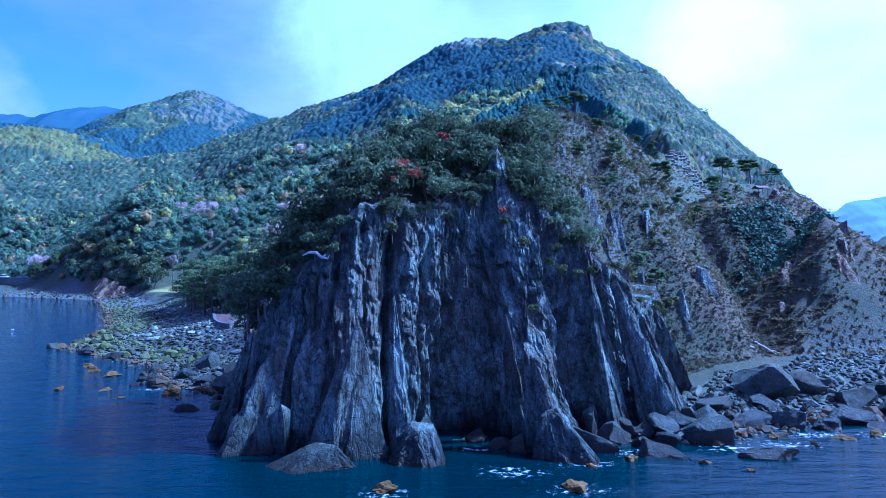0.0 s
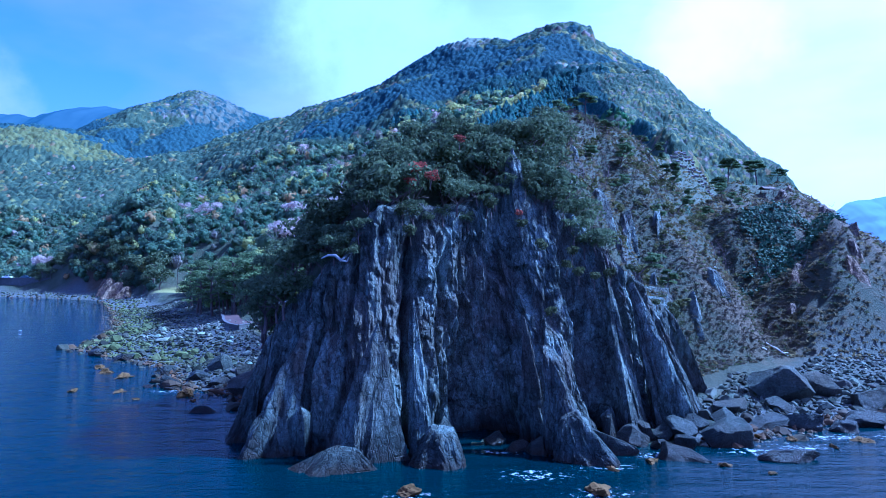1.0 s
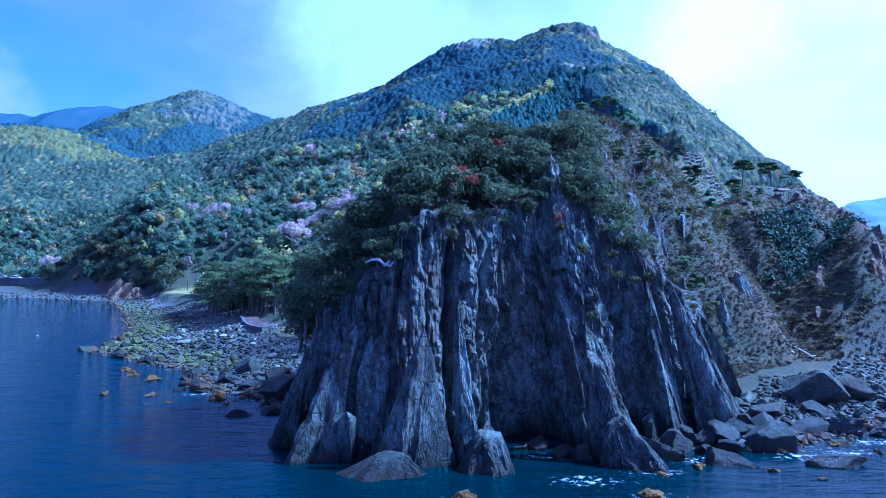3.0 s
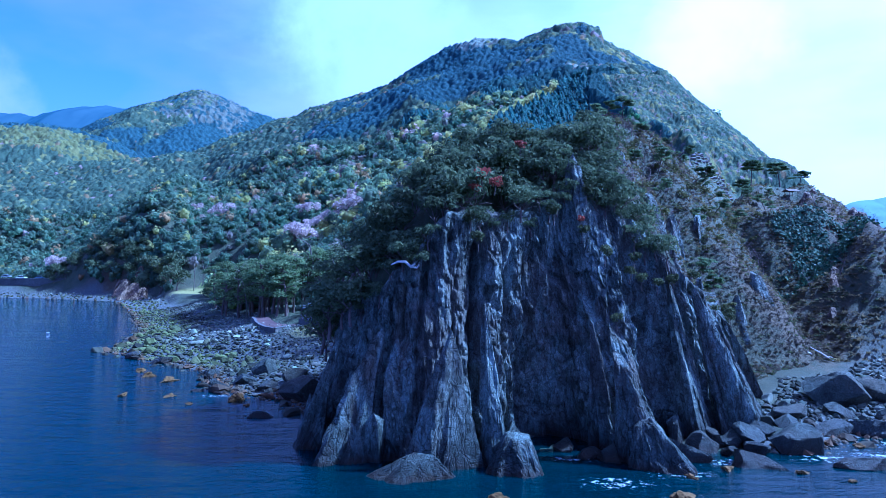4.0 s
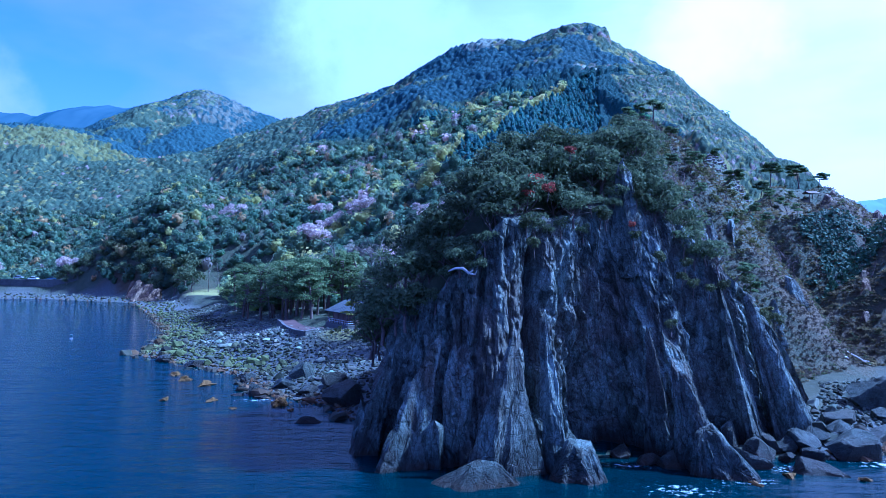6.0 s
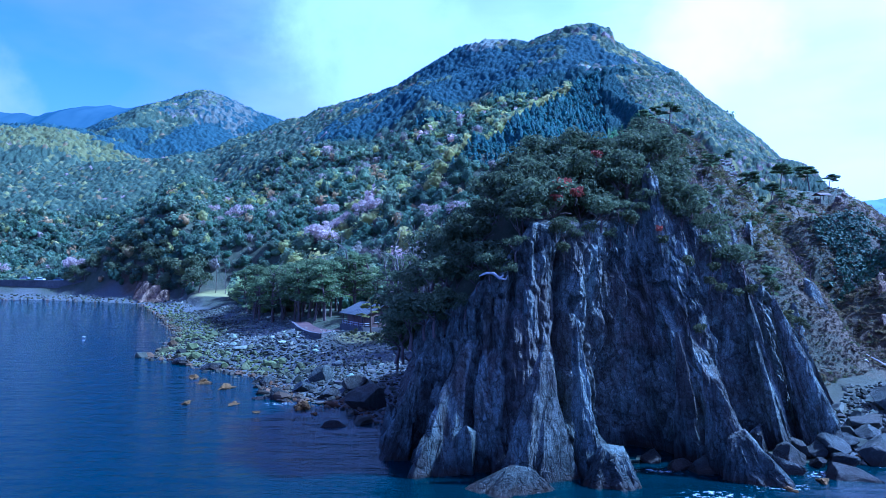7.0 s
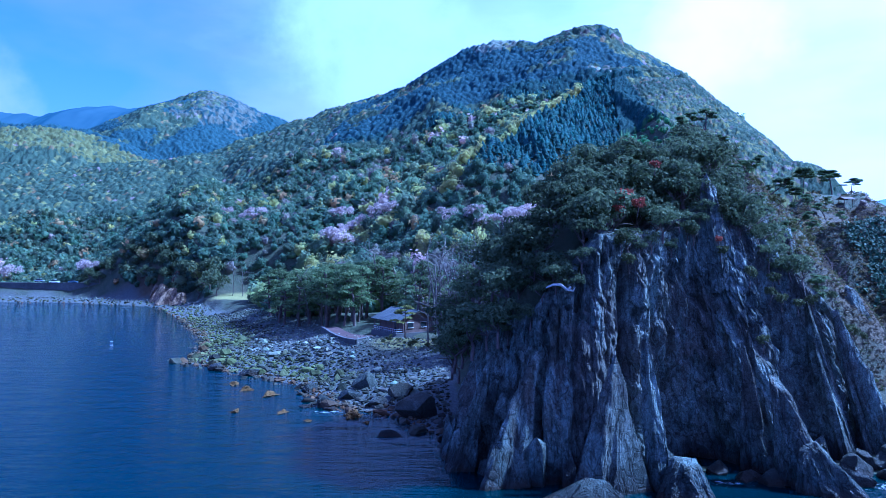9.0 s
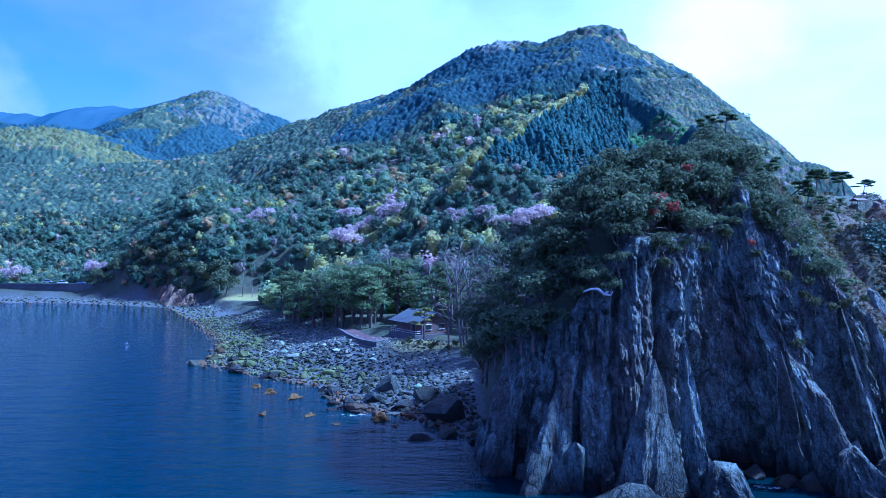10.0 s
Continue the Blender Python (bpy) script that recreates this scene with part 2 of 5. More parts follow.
def finish(n, color, rough=0.8, bump=None, strength=0.5, distance=0.1, metal=0.0, spec=0.4, translucent=0.0, ior=1.45, sheen=0.0):
    ins = {"Base Color": color if isinstance(color, bpy.types.NodeSocket) else (*color, 1), "Roughness": rough, "Metallic": metal, "Specular IOR Level": spec, "IOR": ior, "Sheen Weight": sheen, "Sheen Roughness": 0.6, "Sheen Tint": (0.55, 0.8, 1.0, 1)}
    normal = None
    if bump is not None:
        normal = n.add("ShaderNodeBump", {"Height": bump, "Strength": strength, "Distance": distance}).outputs[0]
        ins["Normal"] = normal
    out = n.add("ShaderNodeBsdfPrincipled", ins).outputs[0]
    if translucent:
        tr = n.add("ShaderNodeBsdfTranslucent", {"Color": ins["Base Color"]}).outputs[0]
        out = n.add("ShaderNodeMixShader", {0: translucent, 1: out, 2: tr}).outputs[0]
    n.add("ShaderNodeOutputMaterial", {"Surface": out})


def rock_material(name, dark, mid, light, warm, tide=True, lichen=0.55, stretch=0.4, cracks=0.65):
    m, n = material(name)
    pos = n.add("ShaderNodeNewGeometry").outputs["Position"]
    up = n.add("ShaderNodeMapping", {"Vector": pos, "Scale": (1, 1, stretch), "Rotation": (0.06, 0.1, 0)}).outputs[0]
    # each jointed block has its own tone
    bent = n.add("ShaderNodeVectorMath", {0: up, 1: n.add("ShaderNodeTexNoise", {"Vector": pos, "Scale": 0.7, "Detail": 4.0}).outputs["Color"]}, operation="ADD").outputs[0]
    slabs = n.add("ShaderNodeTexVoronoi", {"Vector": bent, "Scale": 0.55}).outputs["Color"]
    chips = n.add("ShaderNodeTexVoronoi", {"Vector": bent, "Scale": 1.9}).outputs["Color"]
    tone = n.math("ADD", n.math("MULTIPLY", slabs, 0.28), n.math("ADD", n.math("MULTIPLY", chips, 0.22), n.math("MULTIPLY", n.noise(up, 0.6, 9, 0.68), 0.55)))
    col = n.ramp(tone, [(0.32, dark), (0.54, mid), (0.80, light)])
    broad = n.noise(pos, 0.13, 5, 0.6)
    col = n.mix(n.ramp(broad, [(0.45, 0.0), (0.60, 0.75)]), col, warm)
    # pale lichen and quartz in ragged patches
    tall = n.add("ShaderNodeMapping", {"Vector": pos, "Scale": (1, 1, stretch * 0.27), "Rotation": (0.04, 0.06, 0)}).outputs[0]
    patch = n.math("ADD", n.math("MULTIPLY", n.noise(tall, 0.34, 10, 0.70), 0.8), n.math("MULTIPLY", n.noise(pos, 2.6, 8, 0.75), 0.2))
    pale = n.mix(n.noise(pos, 1.7, 4), (0.18, 0.22, 0.19), (0.40, 0.45, 0.38))
    col = n.mix(n.ramp(patch, [(lichen, 0.0), (lichen + 0.09, 0.7)]), col, pale)
    moss = n.noise(pos, 0.33, 7, 0.68)
    col = n.mix(n.ramp(moss, [(0.60, 0.0), (0.70, 0.5)]), col, (0.11, 0.10, 0.05))
    grain = n.noise(pos, 7.0, 7, 0.72)
    col = n.mix(0.8, col, n.ramp(grain, [(0.32, 0.6), (0.68, 1.2)]), "MULTIPLY")
    seam = n.noise(up, 4.5, 9, 0.78)
    col = n.mix(0.7, col, n.ramp(seam, [(0.36, 0.42), (0.64, 1.45)]), "MULTIPLY")
    crack = n.ramp(n.add("ShaderNodeTexVoronoi", {"Vector": bent, "Scale": 0.8}, feature="DISTANCE_TO_EDGE").outputs["Distance"], [(0.0, 0.0), (0.03, 1.0)])
    split = n.ramp(n.add("ShaderNodeTexVoronoi", {"Vector": bent, "Scale": 2.6}, feature="DISTANCE_TO_EDGE").outputs["Distance"], [(0.0, 0.0), (0.07, 1.0)])
    col = n.mix(cracks, col, n.ramp(n.math("MULTIPLY", crack, n.math("ADD", n.math("MULTIPLY", split, 0.5), 0.5)), [(0.0, 0.25), (0.9, 1.0)]), "MULTIPLY")
    upright = n.add("ShaderNodeMapping", {"Vector": bent, "Scale": (1, 1, 0.16 / stretch), "Rotation": (0.05, 0.07, 0)}).outputs[0]
    joint = n.ramp(n.add("ShaderNodeTexVoronoi", {"Vector": upright, "Scale": 1.25}, feature="DISTANCE_TO_EDGE").outputs["Distance"], [(0.0, 0.0), (0.06, 1.0)])
    flake = n.add("ShaderNodeTexVoronoi", {"Vector": upright, "Scale": 2.4}).outputs["Color"]
    col = n.mix(cracks * 1.3, col, n.mix(1.0, n.ramp(joint, [(0.0, 0.3), (0.8, 1.05)]), n.ramp(flake, [(0.1, 0.6), (0.9, 1.4)]), "MULTIPLY"), "MULTIPLY")
    rough = 0.85
    if tide:
        z = n.add("ShaderNodeSeparateXYZ", {0: pos}).outputs["Z"]
        line = n.math("ADD", z, n.math("MULTIPLY", n.noise(pos, 0.8, 5), -1.6))
        col = n.mix(n.ramp(n.math("MULTIPLY", n.math("ADD", line, 1.0), 0.5), [(0.18, 0.8), (0.5, 0.0)]), col, (0.07, 0.042, 0.02))
        # a ragged darker band above the tide, fading out upwards
        dark_band = n.math("ADD", z, n.math("MULTIPLY", n.noise(tall, 0.5, 5), -5.0))
        col = n.mix(n.ramp(n.math("MULTIPLY", n.math("ADD", dark_band, 3.0), 0.1), [(0.15, 0.75), (0.75, 0.0)]), col, n.mix(1.0, col, (0.42, 0.46, 0.48), "MULTIPLY"))
        wet = n.ramp(n.math("MULTIPLY", line, 0.5), [(0.1, 0.7), (0.75, 0.0)])
        col = n.mix(wet, col, n.mix(1.0, col, (0.35, 0.36, 0.38), "MULTIPLY"))
        rough = n.ramp(wet, [(0.0, 0.85), (0.7, 0.4)])
    bump = n.math("ADD", n.math("MULTIPLY", n.noise(up, 1.6, 10, 0.72), 0.9), n.math("ADD", n.math("ADD", n.math("MULTIPLY", grain, 0.35), n.math("MULTIPLY", seam, 0.5)), n.math("ADD", n.math("MULTIPLY", n.math("ADD", crack, n.math("ADD", joint, flake)), 0.7 * cracks), n.math("ADD", n.math("MULTIPLY", chips, 0.4), n.math("MULTIPLY", split, 0.1)))))
    finish(n, col, rough, bump, 1.0, 0.3, spec=0.25)
    return m


CLIFF = rock_material("cliff_rock", (0.036, 0.040, 0.031), (0.14, 0.152, 0.122), (0.36, 0.39, 0.325), (0.118, 0.104, 0.082), lichen=0.505, stretch=0.85, cracks=0.5)
BOULDER = rock_material("boulder_rock", (0.045, 0.049, 0.039), (0.105, 0.113, 0.09), (0.23, 0.24, 0.195), (0.13, 0.112, 0.075), lichen=0.64, stretch=0.9, cracks=0.12)


def tinted(name, rough=0.6, translucent=0.0, vary=0.5, scale=1.2, bumpy=0.0, spec=0.12, sheen=0.0):
    """A surface whose colour is carried by the mesh, varied by noise."""
    m, n = material(name)
    base = n.add("ShaderNodeAttribute", attribute_name="tint").outputs["Color"]
    pos = n.add("ShaderNodeNewGeometry").outputs["Position"]
    isle = n.add("ShaderNodeNewGeometry").outputs["Random Per Island"]
    k = n.math("ADD", n.math("MULTIPLY", n.noise(pos, scale, 8, 0.7), vary * 1.2), n.math("MULTIPLY", isle, vary * 0.8))
    col = n.mix(1.0, base, n.ramp(k, [(0.2, 0.7), (0.8, 1.4)]), "MULTIPLY")
    finish(n, col, rough, n.noise(pos, scale * 3.5, 9, 0.75) if bumpy else None, 0.9, bumpy, spec=spec, translucent=translucent, sheen=sheen)
    return m


def leaf_material(name, a, b, translucent=0.22, rough=0.75):
    m, n = material(name)
    rnd = n.add("ShaderNodeObjectInfo").outputs["Random"]
    isle = n.add("ShaderNodeNewGeometry").outputs["Random Per Island"]
    col = n.mix(isle, a, b)
    col = n.mix(1.0, col, n.ramp(rnd, [(0.0, 0.7), (1.0, 1.25)]), "MULTIPLY")
    finish(n, col, rough, translucent=translucent, spec=0.12)
    return m


def simple(name, color, rough=0.7, vary=0.25, scale=3.0, bump=0.02, metal=0.0):
    m, n = material(name)
    pos = n.add("ShaderNodeNewGeometry").outputs["Position"]
    fine = n.noise(pos, scale, 6, 0.65)
    broad = n.noise(pos, scale * 0.12, 4)
    col = n.mix(1.0, color, n.ramp(fine, [(0.25, 1 - vary), (0.75, 1 + vary)]), "MULTIPLY")
    col = n.mix(1.0, col, n.ramp(broad, [(0.3, 1 - vary), (0.7, 1 + vary)]), "MULTIPLY")
    finish(n, col, rough, fine, 0.5, bump, metal=metal)
    return m


# the faint blue sheen on these leaves stands in for haze
LEAF = tinted("forest_leaves", 0.75, 0.5, 0.5, 0.7, 0.8, sheen=0.05)
STONE = tinted("beach_stones", 0.8, 0.0, 0.6, 2.5, 0.05)
EVERGREEN = leaf_material("evergreen_leaves", (0.06, 0.078, 0.037), (0.16, 0.178, 0.082), 0.38)
SCRUB = leaf_material("scrub_leaves", (0.07, 0.085, 0.035), (0.15, 0.15, 0.06))
RUSSET = leaf_material("russet_leaves", (0.16, 0.05, 0.03), (0.34, 0.10, 0.06))
OLIVE = leaf_material("olive_leaves", (0.09, 0.10, 0.03), (0.22, 0.20, 0.07))
PINE = leaf_material("pine_needles", (0.085, 0.12, 0.05), (0.22, 0.26, 0.105), 0.5)
YOUNG = leaf_material("yellow_green_needles", (0.13, 0.14, 0.03), (0.26, 0.25, 0.07))
BLOSSOM = leaf_material("cherry_blossom", (0.42, 0.33, 0.29), (0.68, 0.57, 0.52), 0.3)
IVY = leaf_material("ivy_leaves", (0.035, 0.07, 0.035), (0.12, 0.16, 0.09), 0.15, 0.6)
BARK = simple("bark", (0.11, 0.085, 0.07), 0.9, 0.4, 6.0, 0.03)
PALE_BARK = simple("pale_bark", (0.13, 0.115, 0.095), 0.9, 0.35, 6.0, 0.03)
DEAD_WOOD = simple("weathered_wood", (0.55, 0.52, 0.48), 0.85, 0.25, 5.0, 0.02)
TWIG = simple("twigs", (0.15, 0.11, 0.10), 0.9, 0.35, 5.0, 0.02)
CONCRETE = simple("concrete", (0.10, 0.097, 0.094), 0.85, 0.2, 2.0, 0.02)
TIMBER = simple("dark_timber", (0.13, 0.09, 0.075), 0.75, 0.3, 4.0, 0.02)
WHITE_RAIL = simple("pale_rail", (0.62, 0.60, 0.58), 0.7, 0.15, 4.0, 0.01)
ROOF = simple("slate_roof", (0.085, 0.09, 0.092), 0.85, 0.2, 2.0, 0.02)
PAVING = simple("red_paving", (0.075, 0.045, 0.038), 0.85, 0.25, 2.0, 0.02)
GLASS_DARK = simple("window_glass", (0.03, 0.035, 0.04), 0.12, 0.1, 2.0, 0.0)
CAR_WHITE = simple("car_paint", (0.75, 0.75, 0.75), 0.3, 0.05, 1.0, 0.0)
RUBBER = simple("rubber", (0.03, 0.03, 0.03), 0.8, 0.1, 4.0, 0.01)


def ground_material():
    m, n = material("ground")
    pos = n.add("ShaderNodeNewGeometry").outputs["Position"]
    zone = n.add("ShaderNodeSeparateColor", {0: n.add("ShaderNodeAttribute", attribute_name="zone").outputs["Color"]}).outputs
    fine, mid, broad = n.noise(pos, 2.5, 8, 0.68), n.noise(pos, 0.5, 6, 0.6), n.noise(pos, 0.05, 5)
    litter = n.ramp(mid, [(0.3, (0.045, 0.056, 0.028)), (0.55, (0.065, 0.072, 0.036)), (0.75, (0.095, 0.088, 0.05))])
    shingle = n.ramp(fine, [(0.3, (0.045, 0.048, 0.043)), (0.7, (0.14, 0.142, 0.125))])
    soil = n.ramp(mid, [(0.3, (0.05, 0.033, 0.015)), (0.5, (0.078, 0.055, 0.025)), (0.72, (0.115, 0.088, 0.045))])
    soil = n.mix(n.ramp(fine, [(0.4, 0.0), (0.65, 0.6)]), soil, (0.07, 0.056, 0.033))
    turf = n.mix(n.ramp(fine, [(0.42, 0.0), (0.6, 0.8)]), n.ramp(mid, [(0.3, (0.036, 0.036, 0.016)), (0.7, (0.072, 0.060, 0.026))]), (0.036, 0.030, 0.016))
    turf = n.mix(n.ramp(zone[2], [(0.55, 0.0), (0.75, 1.0)]), turf, n.mix(fine, (0.19, 0.19, 0.05), (0.32, 0.29, 0.085)))
    col = n.mix(zone[2], litter, turf)
    col = n.mix(n.ramp(n.math("ADD", zone[1], n.math("MULTIPLY", n.math("SUBTRACT", mid, 0.5), 0.8)), [(0.35, 0.0), (0.65, 1.0)]), col, soil)
    col = n.mix(zone[0], col, shingle)
    col = n.mix(0.35, col, n.ramp(broad, [(0.3, 0.6), (0.7, 1.2)]), "MULTIPLY")
    finish(n, col, 0.9, n.math("ADD", fine, mid), 0.9, 0.4)
    return m


def water_material():
    m, n = material("sea_water")
    pos = n.add("ShaderNodeNewGeometry").outputs["Position"]
    shallow = n.add("ShaderNodeSeparateColor", {0: n.add("ShaderNodeAttribute", attribute_name="zone").outputs["Color"]}).outputs
    bed = n.noise(pos, 0.16, 6, 0.6)
    deep = n.mix(n.noise(pos, 0.03, 3), (0.0003, 0.0085, 0.0115), (0.0005, 0.0135, 0.0185))
    teal = n.mix(bed, (0.004, 0.03, 0.036), (0.009, 0.065, 0.068))
    col = n.mix(n.math("MULTIPLY", shallow[0], n.ramp(bed, [(0.35, 0.25), (0.65, 1.0)])), deep, teal)
    col = n.mix(n.math("MULTIPLY", shallow[1], n.ramp(n.noise(pos, 0.5, 6, 0.65), [(0.58, 0.0), (0.66, 1.0)])), col, (0.05, 0.028, 0.02))
    turned = n.add("ShaderNodeMapping", {"Vector": pos, "Rotation": (0, 0, 0.2), "Scale": (0.3, 1.0, 1.0)}).outputs[0]
    swell = n.noise(turned, 0.4, 3, 0.5)
    chop = n.noise(turned, 1.3, 4, 0.6)
    ripple = n.noise(turned, 4.2, 5, 0.65)
    h = n.math("ADD", n.math("MULTIPLY", swell, 0.9), n.math("ADD", n.math("MULTIPLY", chop, 0.42), n.math("MULTIPLY", ripple, 0.11)))
    lace = n.noise(pos, 1.5, 9, 0.78)
    froth = n.math("MULTIPLY", shallow[2], n.ramp(n.math("ADD", lace, n.math("MULTIPLY", shallow[2], 0.09)), [(0.595, 0.0), (0.68, 0.8)]))
    col = n.mix(froth, col, (0.8, 0.83, 0.85))
    finish(n, col, n.ramp(froth, [(0.0, 0.04), (0.6, 0.7)]), h, 1.0, 0.46, spec=0.38, ior=1.33)
    return m


CRAG = rock_material("crag_rock", (0.11, 0.085, 0.055), (0.24, 0.18, 0.115), (0.42, 0.345, 0.245), (0.27, 0.18, 0.10), False, 0.64, 0.6)

GROUND, WATER = ground_material(), water_material()

# ---- mesh helpers ----


def np_mesh(name, V, F, mat, smooth_faces=False, tint=None, layer="tint"):
    V, F = np.asarray(V, np.float32), np.asarray(F, np.int32)
    me = bpy.data.meshes.new(name)
    me.vertices.add(len(V))
    me.vertices.foreach_set("co", V.ravel())
    me.loops.add(F.size)
    me.loops.foreach_set("vertex_index", F.ravel())
    me.polygons.add(len(F))
    me.polygons.foreach_set("loop_start", np.arange(len(F), dtype=np.int32) * F.shape[1])
    me.update(calc_edges=True)
    me.polygons.foreach_set("use_smooth", np.full(len(F), smooth_faces))
    if tint is not None:
        a = me.color_attributes.new(layer, "FLOAT_COLOR", "POINT")
        a.data.foreach_set("color", np.hstack([tint, np.ones((len(V), 1))]).astype(np.float32).ravel())
    if mat:
        me.materials.append(mat)
    return me


def grid_faces(r, c, loop=False):
    i = np.arange(r * c).reshape(r, c)
    if loop:
        i = np.hstack([i, i[:, :1]])
    return np.stack([i[:-1, :-1], i[:-1, 1:], i[1:, 1:], i[1:, :-1]], -1).reshape(-1, 4)


def bm_mesh(name, bm, mat, smooth_faces=False):
    me = bpy.data.meshes.new(name)
    bm.to_mesh(me)
    bm.free()
    for p in me.polygons:
        p.use_smooth = smooth_faces
    me.materials.append(mat)
    return me


def part(name, me, parent, label="", m=None):
    ob = new(name, me)
    ob.parent = parent
    if m is not None:
        ob.matrix_basis = m
    return tagged(ob, label)


def thing(name, label, category, group="", m=None, me=None, kind=""):
    ob = new(name, me)
    if m is not None:
        ob.matrix_basis = m
    return tagged(ob, label, category, group, kind)


def box(bm, sx, sy, sz, m=None, bevel=0.02):
    """A bevelled block added to bm, its centre at the origin of m."""
    g = bmesh.ops.create_cube(bm, size=1.0)
    bmesh.ops.scale(bm, vec=(sx, sy, sz), verts=g["verts"])
    if bevel:
        e = list({e for v in g["verts"] for e in v.link_edges})
        r = bmesh.ops.bevel(bm, geom=e, offset=bevel, segments=1, affect="EDGES")
        vs = r["verts"] + [v for v in g["verts"] if v.is_valid]
        vs = list({v for f in r["faces"] for v in f.verts} | set(vs))
    else:
        vs = g["verts"]
    if m is not None:
        bmesh.ops.transform(bm, matrix=m, verts=[v for v in vs if v.is_valid])


def block(name, size, mat, bevel=0.02):
    bm = bmesh.new()
    box(bm, *size, None, bevel)
    return bm_mesh(name, bm, mat)


def tube(path, radii, sides=6):
    """Vertices and faces of a tapering tube along a path."""
    path, radii = np.asarray(path, float), np.asarray(radii, float)
    d = np.gradient(path, axis=0)
    d /= np.linalg.norm(d, axis=1, keepdims=True) + 1e-9
    ref = np.where(np.abs(d[:, 2:3]) > 0.9, [[1.0, 0, 0]], [[0, 0, 1.0]])
    a = np.cross(d, ref)
    a /= np.linalg.norm(a, axis=1, keepdims=True) + 1e-9
    b = np.cross(d, a)
    th = np.arange(sides) * 2 * np.pi / sides
    V = path[:, None] + radii[:, None, None] * (np.cos(th)[None, :, None] * a[:, None] + np.sin(th)[None, :, None] * b[:, None])
    return V.reshape(-1, 3), grid_faces(len(path), sides, True)


def join(pieces):
    V, F, k = [], [], 0
    for v, f in pieces:
        V.append(v)
        F.append(f + k)
        k += len(v)
    return np.vstack(V), np.vstack(F)


def cards(P, N, size, rng, jitter=0.7, long=1.5):
    """Small folded leaf clumps: a bent four-sided leaf at each point, roughly facing N."""
    n = len(P)
    N = N + rng.normal(0, jitter, (n, 3))
    N /= np.linalg.norm(N, axis=1, keepdims=True) + 1e-9
    t = np.cross(N, rng.normal(0, 1, (n, 3)))
    t /= np.linalg.norm(t, axis=1, keepdims=True) + 1e-9
    b = np.cross(N, t)
    s = (np.asarray(size) * rng.uniform(0.6, 1.4, n))[:, None]
    V = np.stack([P - t * s * long * 0.5, P + b * s * 0.5 + N * s * 0.15, P + t * s * long * 0.5, P - b * s * 0.5 + N * s * 0.15], 1)
    return V.reshape(-1, 3), np.arange(4 * n).reshape(n, 4)


def lobes(rng, count, spread, r0, r1, lift=0.0):
    c = rng.normal(0, 1, (count, 3))
    c /= np.linalg.norm(c, axis=1, keepdims=True)
    c *= rng.uniform(0.3, 1, (count, 1)) ** 0.5
    c *= np.asarray(spread)
    c[:, 2] += lift
    return c, rng.uniform(r0, r1, count)


def on_lobes(rng, C, R, n, low=-0.35):
    k = rng.choice(len(C), n, p=R ** 2 / np.sum(R ** 2))
    d = rng.normal(0, 1, (n, 3))
    d /= np.linalg.norm(d, axis=1, keepdims=True)
    d[:, 2] = np.where(d[:, 2] < low, -d[:, 2], d[:, 2])
    return C[k] + d * (R[k] * rng.uniform(0.78, 1.08, n))[:, None] * [1, 1, 0.8], d


# unit forms for the far woods; radius about 1, standing on the origin
def as_tris(V, F):
    return V, np.vstack([F[:, [0, 1, 2]], F[:, [0, 2, 3]]])


def ball(level):
    bm = bmesh.new()
    bmesh.ops.create_icosphere(bm, subdivisions=level, radius=1.0)
    V = np.array([v.co[:] for v in bm.verts])
    F = np.array([[v.index for v in f.verts] for f in bm.faces])
    bm.free()
    return V, F


def crown_round(seed, n, level=2, leaf=0.3):
    """A tall crown of many swelling clumps with loose leafy sprays all over it."""
    rng = np.random.default_rng(seed)
    V, F = ball(level)
    m = 20 if level > 2 else 11
    C = rng.normal(0, 1, (m, 3))
    C /= np.linalg.norm(C, axis=1, keepdims=True)
    big = rng.uniform(0.2, 0.75, m)
    sharp = 14 if level > 2 else 7
    reach = lambda d: 0.52 + np.max(np.clip(d @ C.T, 0, 1) ** sharp * big, axis=1)
    grow = lambda d, r: d * r[:, None] * [1, 1, 1.15] + [0, 0, 0.7]
    d = V / np.linalg.norm(V, axis=1, keepdims=True)
    V = grow(d, reach(d) * (0.82 + 0.05 * rng.normal(0, 1, len(V))))
    d = rng.normal(0, 1, (n, 3))
    d[:, 2] = np.where(d[:, 2] < -0.4, -d[:, 2], d[:, 2])
    d /= np.linalg.norm(d, axis=1, keepdims=True)
    P = grow(d, reach(d) * rng.uniform(0.84, 1.1, n))
    return join([(V, F), as_tris(*cards(P, d, leaf, rng, 0.45, 1.4))]) if n else (V, F)


def crown_cone(seed, n, level=2, leaf=0.3):
    """A narrow conifer of ragged tiers."""
    rng = np.random.default_rng(seed)
    V, F, k = [], [], 0
    for t in range(4):
        z, r = 0.1 + 0.34 * t + rng.normal(0, 0.05), 0.78 * (1 - 0.2 * t)
        th = np.arange(8) * 2 * np.pi / 8 + rng.uniform(0, 1)
        rr = r * rng.uniform(0.6, 1.3, 8)
        V += [(0.06 * rng.normal(), 0.06 * rng.normal(), z + 0.62)] + [(math.cos(a) * q, math.sin(a) * q, z + rng.normal(0, 0.12)) for a, q in zip(th, rr)]
        F += [(k, k + 1 + i, k + 1 + (i + 1) % 8) for i in range(8)]
        k += 9
    return np.array(V), np.array(F)


